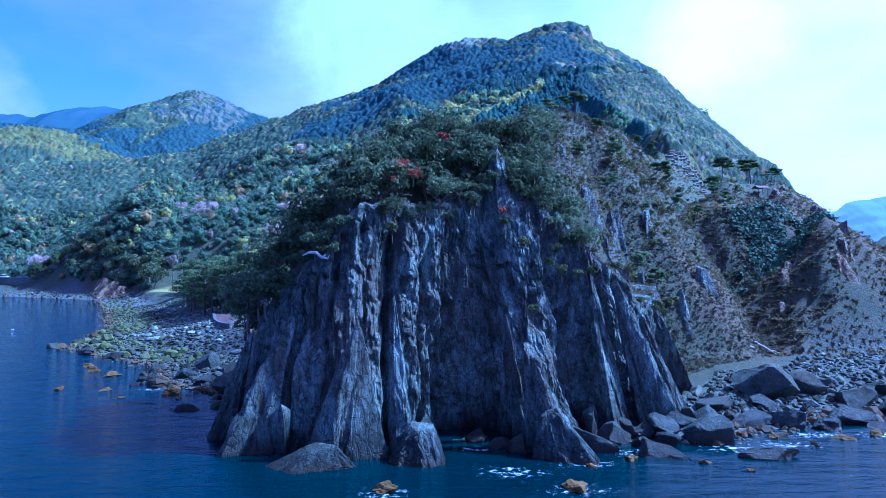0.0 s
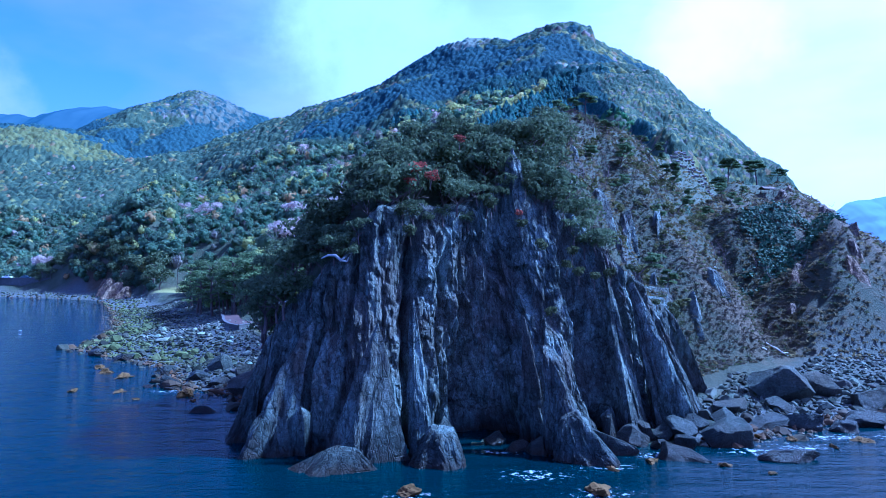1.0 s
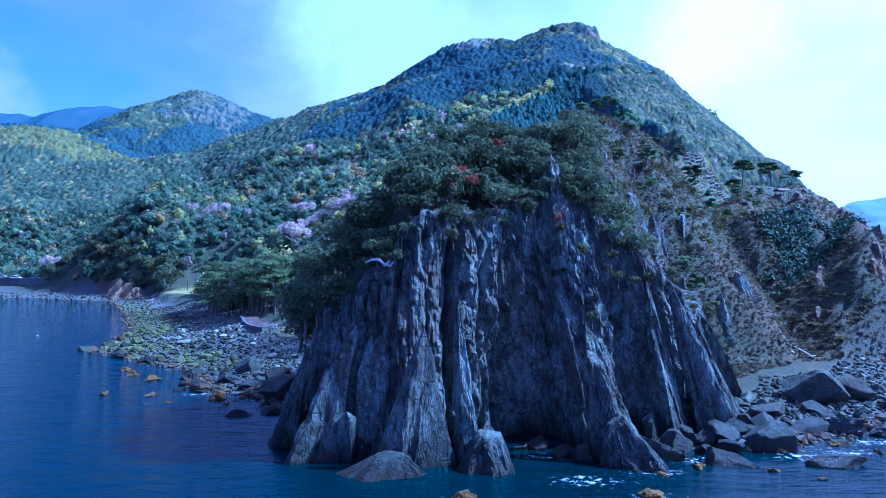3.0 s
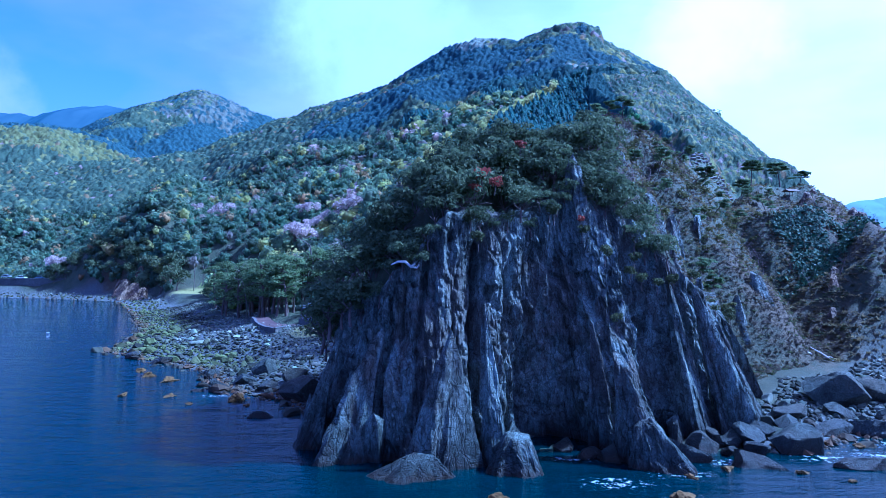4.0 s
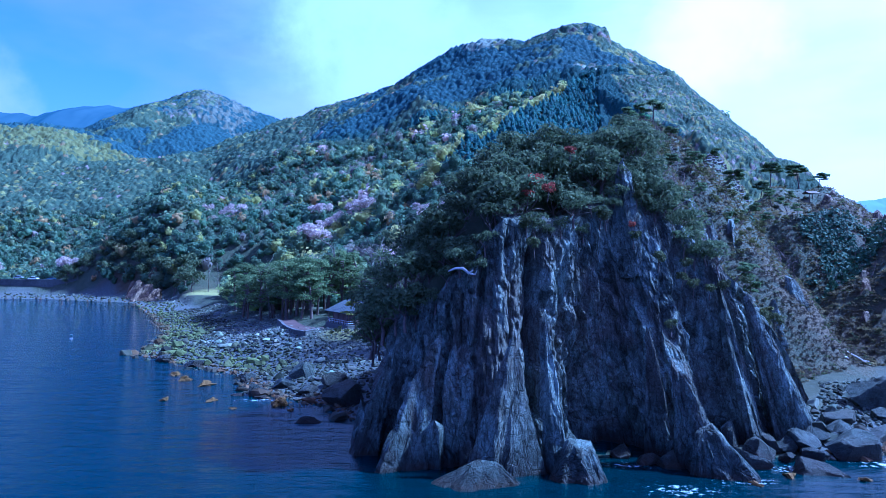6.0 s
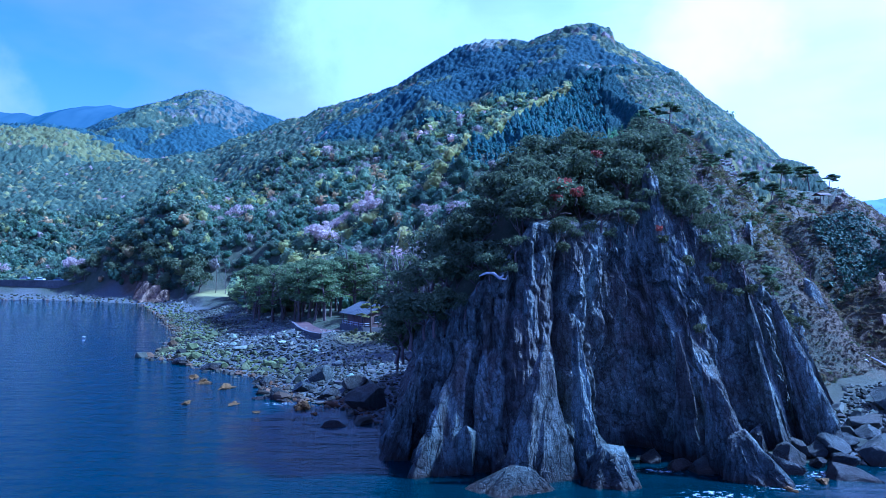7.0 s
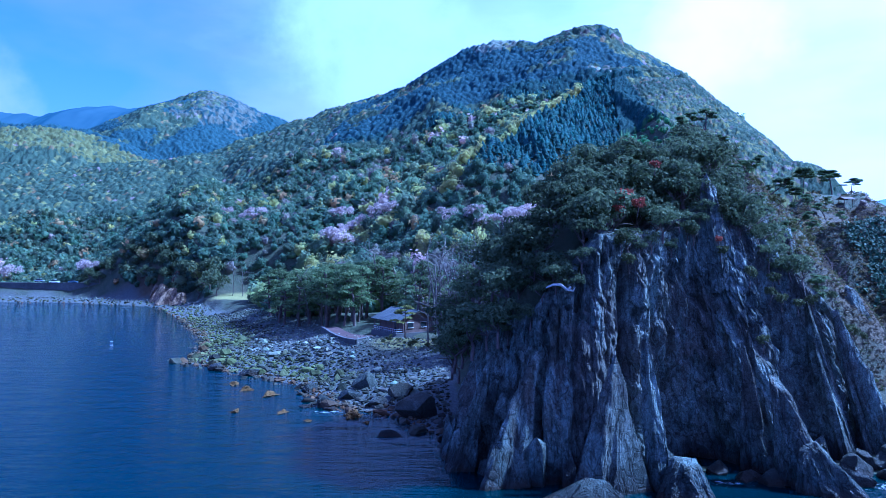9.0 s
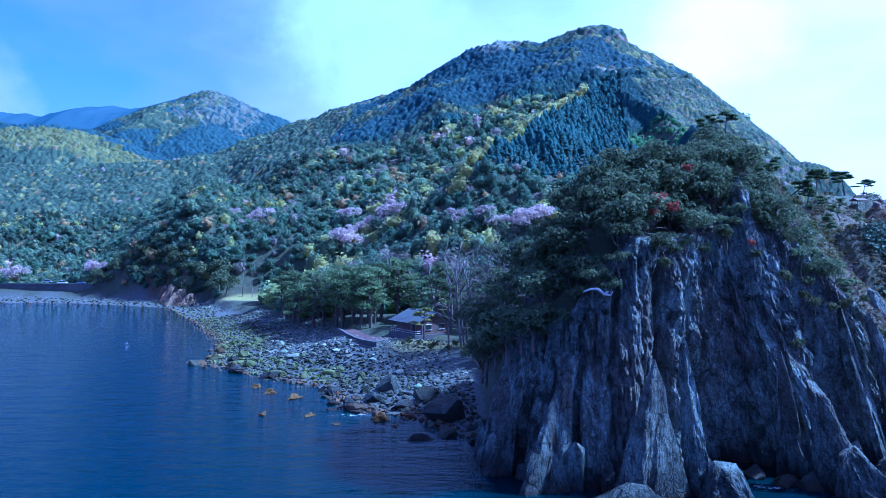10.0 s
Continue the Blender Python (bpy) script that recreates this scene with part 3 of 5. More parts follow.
def scattered(templates, P, S, T, rng):
    """One joined mesh: a form at each place P with its size S and colour T."""
    Vs, Fs, Ts, k = [], [], [], 0
    pick = rng.integers(0, len(templates), len(P))
    for i, (V, F) in enumerate(templates):
        w = np.where(pick == i)[0]
        if not len(w):
            continue
        a = rng.uniform(0, 2 * np.pi, len(w))
        c, s = np.cos(a)[:, None], np.sin(a)[:, None]
        x = V[None, :, 0] * c - V[None, :, 1] * s
        y = V[None, :, 0] * s + V[None, :, 1] * c
        z = np.repeat(V[None, :, 2], len(w), 0)
        sc = S[w] if S.ndim == 2 else np.repeat(S[w][:, None], 3, 1)
        W = np.stack([x * sc[:, :1], y * sc[:, 1:2], z * sc[:, 2:]], -1) + P[w][:, None]
        Vs.append(W.reshape(-1, 3))
        Fs.append((F[None] + (np.arange(len(w)) * len(V))[:, None, None] + k).reshape(-1, F.shape[1]))
        Ts.append(np.repeat(T[w], len(V), 0))
        k += len(w) * len(V)
    return np.vstack(Vs), np.vstack(Fs), np.vstack(Ts)


# ---- ground and sea ----
ROWS_Y, COLS_U = np.geomspace(46, 3700, 270), np.linspace(-1.25, 1.05, 350)
GY, GU = np.meshgrid(ROWS_Y, COLS_U, indexing="ij")
GX = GU * GY
GZ = land(GX, GY)
shore = shore_distance(GX, GY)
fall = np.hypot(*np.gradient(GZ)) / (np.hypot(*np.gradient(GX)) + 1e-6)


def zones(x, y, z, d):
    wob = fbm(x / 9, y / 9, 0, 3, 77) * 4
    wide = np.where(x > 26, np.interp(x, [26, 38, 60], [7, 15, 26]), np.where(y > 180, 15, 27.0))
    shingle = (1 - smooth(-3, 3, d - wide - wob)) * ((x < -22) | (x > 22))
    orange = np.exp(-(((x - 88) / 22) ** 2 + ((y - 150) / 38) ** 2)) * 1.1 + 0.2 * smooth(30, 44, x) * (1 - smooth(90, 110, x)) * smooth(88, 98, y) * (1 - smooth(118, 140, y))
    orange += 0.9 * np.exp(-(((x + 160) / 18) ** 2 + ((y - 288) / 9) ** 2))
    orange += 0.55 * np.exp(-(((x - 46) / 12) ** 2 + ((y - 108) / 12) ** 2))
    lawn = np.exp(-(((x + 99) / 18) ** 2 + ((y - 255) / 17) ** 2) ** 2) + np.exp(-(((x + 28) / 12) ** 2 + ((y - 124) / 7) ** 2) ** 2)
    lawn += 0.9 * np.exp(-(((x + 190) / 30) ** 2 + ((y - 330) / 14) ** 2)) + 0.5 * smooth(8, 20, x) * (1 - smooth(60, 90, x)) * smooth(76, 84, y) * (1 - smooth(260, 300, y))
    return np.stack([np.clip(shingle * (1 - np.clip(lawn, 0, 1)), 0, 1), np.clip(orange, 0, 1), np.clip(lawn, 0, 1)], -1)


ground = new("ground", np_mesh("ground", np.stack([GX, GY, GZ], -1).reshape(-1, 3), grid_faces(270, 350), GROUND, True, zones(GX, GY, GZ, shore).reshape(-1, 3), "zone"))
tagged(ground, "wooded hills and shingle coast", "ground", kind="structure")

WY, WX = np.meshgrid(np.r_[-4600, -1500, -300, np.linspace(-40, 45, 12), np.linspace(46, 100, 110), np.linspace(104, 330, 60), 500, 1500, 4600], np.r_[-4600, -1200, np.linspace(-420, -70, 60), np.linspace(-68, 70, 160), np.linspace(75, 160, 20), 500, 1500, 4600], indexing="ij")
wd = shore_distance(WX, WY)
wz = np.stack([0.08 * smooth(-10, -1, wd), smooth(-16, -3, wd) * smooth(-18, -34, WX) * (WY < 200) * 0.6, wd * 0], -1)
for cx, cy, sx, sy in ((3.5, 62.6, 2.6, 1.0), (12.5, 58.4, 3.4, 1.4), (17.5, 61.6, 3.0, 1.2), (-4.5, 51.0, 2.4, 1.2), (6.0, 56.0, 3.4, 1.6), (10.6, 51.6, 3.0, 1.2), (27.5, 62.8, 3.4, 1.4), (38.5, 67.5, 5, 1.6), (46, 67.5, 5, 1.6), (33, 64, 4, 1.4), (-40, 90, 3, 1.2)):
    wz[..., 2] = np.maximum(wz[..., 2], np.exp(-(((WX - cx) / sx) ** 2 + ((WY - cy) / sy) ** 2)))
wz[..., 0] = np.maximum(wz[..., 0], 0.5 * np.exp(-(((WX + 195) / 45) ** 2 + ((WY - 245) / 28) ** 2)))
sea = new("water", np_mesh("water", np.stack([WX, WY, WX * 0], -1).reshape(-1, 3), grid_faces(*WX.shape), WATER, True, wz.reshape(-1, 3), "zone"))
tagged(sea, "deep blue rippled sea water", "water", kind="structure")

# ---- the headland ----
headland = thing("headland", "steep sea cliff of grey upright rock ribs", "cliff")
# upright clefts: the foot's x, half width, depth
CLEFTS = ((1.5, 3.2, 3.4), (14.8, 2.0, 1.2), (-21.6, 0.4, 0.8), (-16.4, 0.5, 1.3), (-12.4, 0.35, 0.7), (-5.4, 0.6, 2.2), (-2.0, 0.5, 1.4), (4.6, 0.9, 1.2), (15.2, 1.0, 1.6), (21.6, 0.5, 1.0))


def facets(a, b, seed, steep=2.2, twist=1.1, dip=1.1):
    """Crisp flat-faced blocks: the outermost of many tilted slabs, one to a cell."""
    fa, fb = np.floor(a), np.floor(b)
    out = np.full(a.shape, -9.0)
    for i in (-1, 0, 1):
        for j in (-1, 0, 1):
            ca, cb = fa + i, fb + j
            h = [hashed(ca, cb, ca * 0, seed + q) for q in range(5)]
            da, db = a - ca - h[0], b - cb - h[1]
            reach = np.maximum(np.abs(da) * 1.15, np.abs(db) + 0.35 * da * (h[4] - 0.5))
            out = np.maximum(out, h[2] + (h[3] - 0.5) * twist * da + (h[4] - 0.5) * dip * db - steep * np.maximum(reach - 0.45, 0))
    return out - 0.5


def rock_relief(arc, z, seed, levels=4):
    """Tall upright slabs with flat faces, split by sharp joints: how far the rock stands out."""
    lean = arc + 0.05 * z + 0.14 * fbm(arc / 6, z / 9, 0, 2, seed)
    out = 0.4 * fbm(arc / 6, z / 12, 0.5, 2, seed + 4)
    for k, (w, h, step, steep) in enumerate(((3.8, 8.0, 0.9, 2.2), (1.6, 3.2, 0.55, 3.0), (0.75, 1.45, 0.32, 3.0), (0.38, 0.7, 0.16, 2.6))[:levels]):
        out = out + step * facets(lean / w + 0.3 * k, z / h + 0.28 * lean / w, seed + 7 * k + 1, steep, 1.25, 0.8)
    return out + 0.025 * fbm(arc * 2.4, z * 2.0, 0.2, 3, seed + 5)


def cliff_face():
    cols, rows = 900, 170
    s = np.interp(np.linspace(0, 1, cols), [0, 0.08, 0.92, 1], [0, 2, 16, len(FOOT) - 1])
    fx, fy = np.interp(s, np.arange(20), FOOT[:, 0]), np.interp(s, np.arange(20), FOOT[:, 1])
    bx, by, bz = (np.interp(s, np.arange(20), BROW[:, k]) for k in range(3))
    arc = np.cumsum(np.hypot(np.gradient(fx), np.gradient(fy)))
    tx, ty = np.gradient(fx), np.gradient(fy)
    k = np.ones(25) / 25
    tx, ty = np.convolve(np.pad(tx, 12, "edge"), k, "valid"), np.convolve(np.pad(ty, 12, "edge"), k, "valid")
    ln = np.hypot(tx, ty)
    nx, ny = ty / ln, -tx / ln
    v = np.linspace(0, 1, rows)[:, None]
    bz = bz + 0.7 * fbm(arc / 2.2, 0, 0, 3, 5)
    z = -1.2 + v * (bz + 1.2)
    h = v ** 0.82
    x, y = fx + (bx - fx) * h, fy + (by - fy) * h
    out = rock_relief(np.repeat(arc[None], rows, 0), z, 40)
    for cx, w, deep in CLEFTS:
        lean = fx[None] - cx + 0.05 * (z - 8) + 0.5 * fbm(z / 5, cx, 0, 3, 8)
        out = out - deep * np.exp(-(lean / w) ** 2) * smooth(1.0, 0.75, v) * ((fy < 72)[None]) * (0.35 + 0.65 * smooth(15, 6, z) if w > 2.5 else 1.0)
    out = out * smooth(1.0, 0.93, v) + 0.3
    x, y = x + nx * out, y + ny * out
    # the brow turns in over the top and dives under the turf
    ix, iy = x[-1] - nx * 5.2, y[-1] - ny * 5.2
    iz = z[-1] + 0.6
    ix2, iy2 = x[-1] - nx * 8, y[-1] - ny * 8
    X, Y, Z = np.vstack([x, ix, ix2]), np.vstack([y, iy, iy2]), np.vstack([z, iz, land(ix2, iy2) - 3])
    V = np.stack([X, Y, Z], -1).reshape(-1, 3)
    return np_mesh("cliff_face", V, grid_faces(rows + 2, cols), CLIFF)


part("cliff_face", cliff_face(), headland)


def pillar(foot, apex, rx, ry, seed, blunt=0.25, turn=0.0, rough=0.45, form=None):
    """A leaning flake of rock from its foot to its apex: a column cut to a wedge by flat, sharp-edged faces."""
    rng = np.random.default_rng(seed)
    foot, apex = np.array(foot, float), np.array(apex, float)
    V, F = form or BALL5
    H = apex[2] - foot[2]
    V = V / np.maximum(np.hypot(V[:, 0], V[:, 1]), np.abs(V[:, 2]))[:, None] * [1.25, 1.25, 1.0]
    planes = []
    for k in range(9):
        f, up = (k + rng.uniform(-0.35, 0.35)) * 2 * np.pi / 9, rng.uniform(0.12, 0.62)
        d = np.array((math.cos(f), math.sin(f), up)) / math.sqrt(1 + up * up)
        planes.append((d, min(d[2] * rng.uniform(0.8, 1.05) + blunt * rng.uniform(0.3, 1.0), rng.uniform(0.75, 1.0))))
    for k in range(4):
        f, up = rng.uniform(0, 2 * np.pi), rng.uniform(0.9, 2.5)
        d = np.array((math.cos(f), math.sin(f), up)) / math.sqrt(1 + up * up)
        planes.append((d, d[2] * rng.uniform(0.6, 1.0) + 0.12))
    for _ in range(3):
        for d, k in planes:
            V = V - np.maximum(V @ d - k, 0)[:, None] * d
    th, z = np.arctan2(V[:, 1], V[:, 0]), (V[:, 2] + 1) * H / 2
    out = rough * rock_relief(th * max(rx, ry) * 0.9 + seed * 17.3, z + seed, seed, 4) * smooth(0.02, 0.4, np.hypot(V[:, 0], V[:, 1]))
    ln = np.hypot(V[:, 0], V[:, 1]) + 1e-6
    lx, ly = V[:, 0] * (rx + out / ln), V[:, 1] * (ry + out / ln)
    c, s, v = math.cos(turn), math.sin(turn), z / H
    x = foot[0] + (apex[0] - foot[0]) * v + c * lx - s * ly
    y = foot[1] + (apex[1] - foot[1]) * v + s * lx + c * ly
    return np.stack([x, y, foot[2] + z], -1), F


BALL5, BALL4 = ball(5), ball(4)
def slab_mesh(seed):
    """An upright splinter of rock: a box with uneven corners and broken ends."""
    rng = np.random.default_rng(seed)
    bm = bmesh.new()
    for x in (-1, 1):
        for y in (-1, 1):
            for z in (-1, 1):
                p = np.array((x, y, z)) * rng.uniform(0.45, 1.0, 3) * (1, 1, 0.9)
                bm.verts.new(p)
                if rng.uniform() < 0.5:
                    bm.verts.new(p * (rng.uniform(0.5, 0.9), 1.0, rng.uniform(0.3, 0.7)))
    bm.verts.new((rng.uniform(-0.4, 0.4), rng.uniform(0.0, 0.6), 1.15))
    hull = bmesh.ops.convex_hull(bm, input=bm.verts)
    bmesh.ops.delete(bm, geom=[g for g in hull["geom_interior"] if isinstance(g, bmesh.types.BMVert)], context="VERTS")
    bmesh.ops.recalc_face_normals(bm, faces=bm.faces)
    return bm_mesh("rock_slab", bm, CLIFF)


def set_slabs(count, seed):
    """Tall splinters that lean on the face, rooted below the water."""
    rng = np.random.default_rng(seed)
    forms = [slab_mesh(seed + k) for k in range(12)]
    k = np.arange(20)
    for i in range(count):
        q = rng.uniform(2.2, 16.2)
        if 8.0 < q < 10.2:
            continue
        foot = np.array([np.interp(q, k, FOOT[:, 0]), np.interp(q, k, FOOT[:, 1]), -1.2])
        brow = np.array([np.interp(q, k, BROW[:, c]) for c in range(3)])
        ahead = np.array([np.interp(q + 0.4, k, FOOT[:, c]) - np.interp(q - 0.4, k, FOOT[:, c]) for c in range(2)] + [0.0])
        ahead /= np.linalg.norm(ahead)
        up = brow - foot
        up = up / np.linalg.norm(up) + rng.normal(0, 0.05, 3)
        up /= np.linalg.norm(up)
        outward = np.cross(ahead, up) + rng.normal(0, 0.2, 3)
        outward /= np.linalg.norm(outward)
        side = np.cross(outward, up)
        side /= np.linalg.norm(side)
        up = np.cross(side, outward)
        t = rng.uniform(1.0, 3.0)
        w, d = t * rng.uniform(0.22, 0.36) + 0.3, t * 0.2 + 0.3
        at = foot + up * t * 0.8 - outward * rng.uniform(0.0, 0.35)
        part("rock_slab", forms[i % 12], headland, "", Matrix([[side[r] * w, outward[r] * d, up[r] * t, at[r]] for r in range(3)] + [[0, 0, 0, 1]]))


set_slabs(44, 820)

PILLARS = (  # foot, apex, half widths, seed, blunt, turn
    ((-9.9, 59.2, -1), (-8.0, 61.4, 12.4), 3.7, 1.8, 1, 0.10, 0.1),
    ((-3.6, 61.3, -1), (-4.8, 63.2, 15.4), 1.4, 1.5, 2, 0.10, 0.0),
    ((-2.0, 58.6, -1), (-2.2, 60.2, 3.6), 3.0, 2.0, 3, 0.35, 0.2),
    ((-11.6, 57.4, -1), (-10.6, 58.4, 1.8), 3.9, 1.7, 4, 0.45, 0.15),
    ((7.2, 66.0, -1), (6.1, 66.4, 14.4), 1.7, 1.1, 5, 0.06, -0.1),
    ((9.4, 62.0, -1), (8.3, 64.2, 10.6), 3.2, 2.2, 6, 0.22, 0.1),
    ((10.4, 59.9, -1), (9.9, 61.2, 4.4), 2.9, 1.8, 7, 0.4, -0.2),
    ((22.6, 70.4, -1), (18.2, 72.2, 17.4), 3.0, 2.2, 8, 0.08, 0.2),
    ((-18.4, 61.2, -1), (-14.6, 65.0, 12.8), 2.1, 1.5, 9, 0.18, 0.3),
    ((-22.6, 66.6, -1), (-19.2, 67.0, 11.4), 2.0, 2.4, 10, 0.15, 0.0),
    ((6.8, 73.6, 18), (6.0, 75.2, 32.0), 1.7, 1.1, 13, 0.32, 0.3),
    ((18.6, 69.0, -1), (15.8, 74.0, 20.0), 1.9, 1.7, 16, 0.12, 0.1),
    ((26.0, 74.0, -1), (22.5, 76.2, 12.6), 2.2, 2.4, 17, 0.12, 0.5),
    ((30.0, 83.0, 0), (27.0, 86.0, 13.0), 2.4, 3.0, 18, 0.15, 0.9),
    ((29.0, 96.0, 5), (29.8, 98.8, 17.6), 2.2, 2.0, 20, 0.12, 0.3),
)
for foot, apex, rx, ry, seed, blunt, turn in PILLARS:
    part("rock_rib", np_mesh("rock_rib", *pillar(foot, apex, rx * 1.2, ry * 1.2, seed, blunt, turn=turn), CLIFF), headland)

# ---- far ridges, a plain backdrop of distance ----


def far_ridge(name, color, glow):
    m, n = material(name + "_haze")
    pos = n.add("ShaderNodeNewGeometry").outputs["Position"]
    # haze is put into the paled blue base colour and the emission
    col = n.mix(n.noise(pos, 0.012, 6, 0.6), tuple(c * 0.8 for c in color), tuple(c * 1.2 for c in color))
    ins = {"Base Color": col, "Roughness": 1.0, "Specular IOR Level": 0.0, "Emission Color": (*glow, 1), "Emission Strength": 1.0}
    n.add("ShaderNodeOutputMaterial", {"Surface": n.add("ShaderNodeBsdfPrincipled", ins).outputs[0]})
    pts = np.array(CRESTS[name][0], float)
    xs = np.linspace(pts[0, 0], pts[-1, 0], 260)
    ys, zs = np.interp(xs, pts[:, 0], pts[:, 1]), np.interp(xs, pts[:, 0], pts[:, 2])
    zs = zs + 7 * fbm(xs / 90, 0, 0, 5, 3)
    back = np.linspace(0, 1, 24)[:, None]
    Z = zs[None] * (1 - back ** 1.2) - 5
    Y = ys[None] - back * zs[None] * 1.7 + 30 * fbm(xs[None] / 120, back * 6, 0, 3, 4)
    X = np.repeat(xs[None], 24, 0)
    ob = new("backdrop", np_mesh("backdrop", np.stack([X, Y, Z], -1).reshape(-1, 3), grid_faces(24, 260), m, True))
    tagged(ob, "hazy blue far mountain ridge", "mountain", kind="structure")


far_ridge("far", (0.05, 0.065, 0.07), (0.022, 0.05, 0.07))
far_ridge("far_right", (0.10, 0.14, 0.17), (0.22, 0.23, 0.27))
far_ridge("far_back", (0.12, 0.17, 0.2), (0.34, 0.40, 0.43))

# ---- boulders and stones ----


ICO2, ICO3, ICO4 = ball(1), ball(2), ball(4)


def stone(seed, form, rough=0.35, planes=7, near=0.38, far=0.72):
    """An angular stone: a ball cut by chance planes, then roughened."""
    rng = np.random.default_rng(seed)
    V, F = form[0].copy(), form[1]
    for _ in range(planes):
        d = rng.normal(0, 1, 3)
        d /= np.linalg.norm(d)
        k = rng.uniform(near, far)
        over = V @ d - k
        V = V - np.where(over > 0, over, 0)[:, None] * d
    nz = fbm(V[:, 0] * 2 + seed, V[:, 1] * 2, V[:, 2] * 2, 4, seed % 97)
    return V * (1 + rough * 0.25 * nz)[:, None], F


def boulder(x, y, sx, sy, sz, seed, sink=0.35, label="angular grey boulder at the water's edge", z=None, turn=0.0, group="shore boulders"):
    V, F = stone(seed, ICO4, 0.3, 16, 0.42, 0.8)
    V = V * [sx * 1.35, sy * 1.35, sz * 1.3]
    me = np_mesh("boulder", V, F, BOULDER)
    g = float(np.maximum(land(np.array([x]), np.array([y]))[0], -0.4)) if z is None else z
    thing("boulder", label, "rock", group, pose(x, y, g + sz * (1 - 2 * sink) * 0.5 + sz * 0.15, 0, 0, turn), me)


# the large ones by the right-hand beach, at the cliff's foot and off the left beach
for i, (x, y, sx, sy, sz, turn) in enumerate((
        (14.2, 62.6, 2.5, 1.7, 1.9, -20), (20.0, 60.6, 2.9, 1.6, 1.3, -8), (25.8, 65.0, 2.3, 1.9, 2.2, 15), (29.6, 60.4, 3.2, 1.1, 1.0, -22), (36.8, 71.0, 2.6, 1.4, 1.2, -25),
        (40.5, 82.0, 4.6, 3.0, 2.7, 5), (46.0, 84.0, 2.6, 2.2, 2.2, 30), (44.5, 73.0, 2.4, 1.6, 1.4, 0), (41.0, 70.0, 2.0, 1.2, 0.9, -15), (49.0, 79.0, 2.6, 1.9, 1.6, 10),
        (52.5, 76.0, 2.6, 1.8, 1.5, 40), (33.0, 70.5, 1.9, 1.3, 1.1, 10), (22.5, 66.8, 1.8, 1.4, 1.5, 0), (17.2, 65.2, 1.5, 1.3, 1.2, 30), (12.0, 60.6, 1.3, 1.1, 1.0, 0),
        (31.0, 75.0, 2.2, 1.5, 1.2, 0), (37.5, 77.0, 1.7, 1.4, 1.1, 20), (28.4, 71.0, 1.9, 1.5, 1.3, 60), (24.0, 68.6, 1.5, 1.2, 1.2, 0), (56.0, 82.0, 2.8, 2.0, 1.8, 0),
        (5.6, 63.6, 1.3, 1.1, 1.1, 0), (3.4, 65.6, 1.2, 1.0, 0.9, 40), (7.0, 62.4, 1.4, 1.2, 1.6, 10), (47.5, 70.5, 1.8, 1.1, 0.8, 0), (54.0, 71.5, 2.2, 1.2, 0.9, -10),
        (-41.0, 93.6, 1.7, 1.3, 1.5, 10), (-43.2, 93.0, 1.1, 0.9, 0.7, 0), (-39.6, 91.8, 1.2, 0.9, 0.6, 40), (-27.0, 86.4, 2.7, 2.0, 1.9, 5), (-30.6, 78.6, 1.9, 1.1, 0.75, 0),
        (-22.6, 78.2, 1.0, 0.8, 0.6, 0), (-24.2, 76.6, 0.8, 0.6, 0.5, 0), (-66.0, 122.5, 1.4, 1.0, 0.8, 0), (-58.0, 117.0, 1.9, 1.3, 1.1, 30), (-37.5, 96.5, 1.5, 1.2, 1.0, 0),
        (-33.5, 92.5, 1.5, 1.2, 1.0, 70), (-30.5, 95.0, 1.9, 1.4, 1.2, 15), (-36.0, 101.0, 2.1, 1.6, 1.4, 5), (-28.0, 91.0, 1.5, 1.2, 1.1, 0), (-45.0, 103.0, 1.6, 1.3, 1.0, 0), (20.4, 66.4, 1.5, 1.1, 1.1, 20), (22.2, 64.6, 1.2, 1.0, 0.9, 70), (18.6, 66.6, 1.3, 1.0, 1.2, 0), (19.2, 64.2, 1.0, 0.9, 0.8, 45))):
    boulder(x, y, sx, sy, sz, 300 + i, turn=turn)
# weed-brown rocks awash
for i, (x, y, s) in enumerate(((-4.5, 51.6, 1.3), (10.6, 52.0, 1.7), (17.0, 59.5, 1.2), (13.0, 57.4, 0.8), (23.2, 58.6, 0.7), (26.5, 56.5, 0.6), (33.5, 66.5, 1.0), (36.2, 64.0, 0.8), (40.5, 66.0, 1.2), (30.5, 67.5, 1.0),
                               (-50.5, 100.0, 1.4), (-46.0, 89.5, 1.1), (-36.0, 87.5, 1.9), (-41.5, 85.0, 0.8), (-55.0, 104.0, 1.2), (-52.5, 90.0, 0.9), (-58.5, 108.0, 1.3), (-34.0, 84.2, 1.0), (44.5, 67.5, 1.4), (49.0, 66.8, 0.9))):
    V, F = stone(500 + i, ICO4, 1.8, 9)
    tint = np.tile((0.075, 0.046, 0.014), (len(V), 1)) * (0.8 + 0.5 * hashed(np.arange(len(V)), np.arange(len(V)) * 0, np.arange(len(V)) * 0, i))[:, None]
    thing("weedy_rock", "low dark rock covered in brown seaweed, awash", "rock", "rocks awash", pose(x, y, 0.0, 0, 0, i * 40),
          np_mesh("weedy_rock", V * [s * 0.95, s * 0.65, s * 0.45], F, STONE, False, tint))


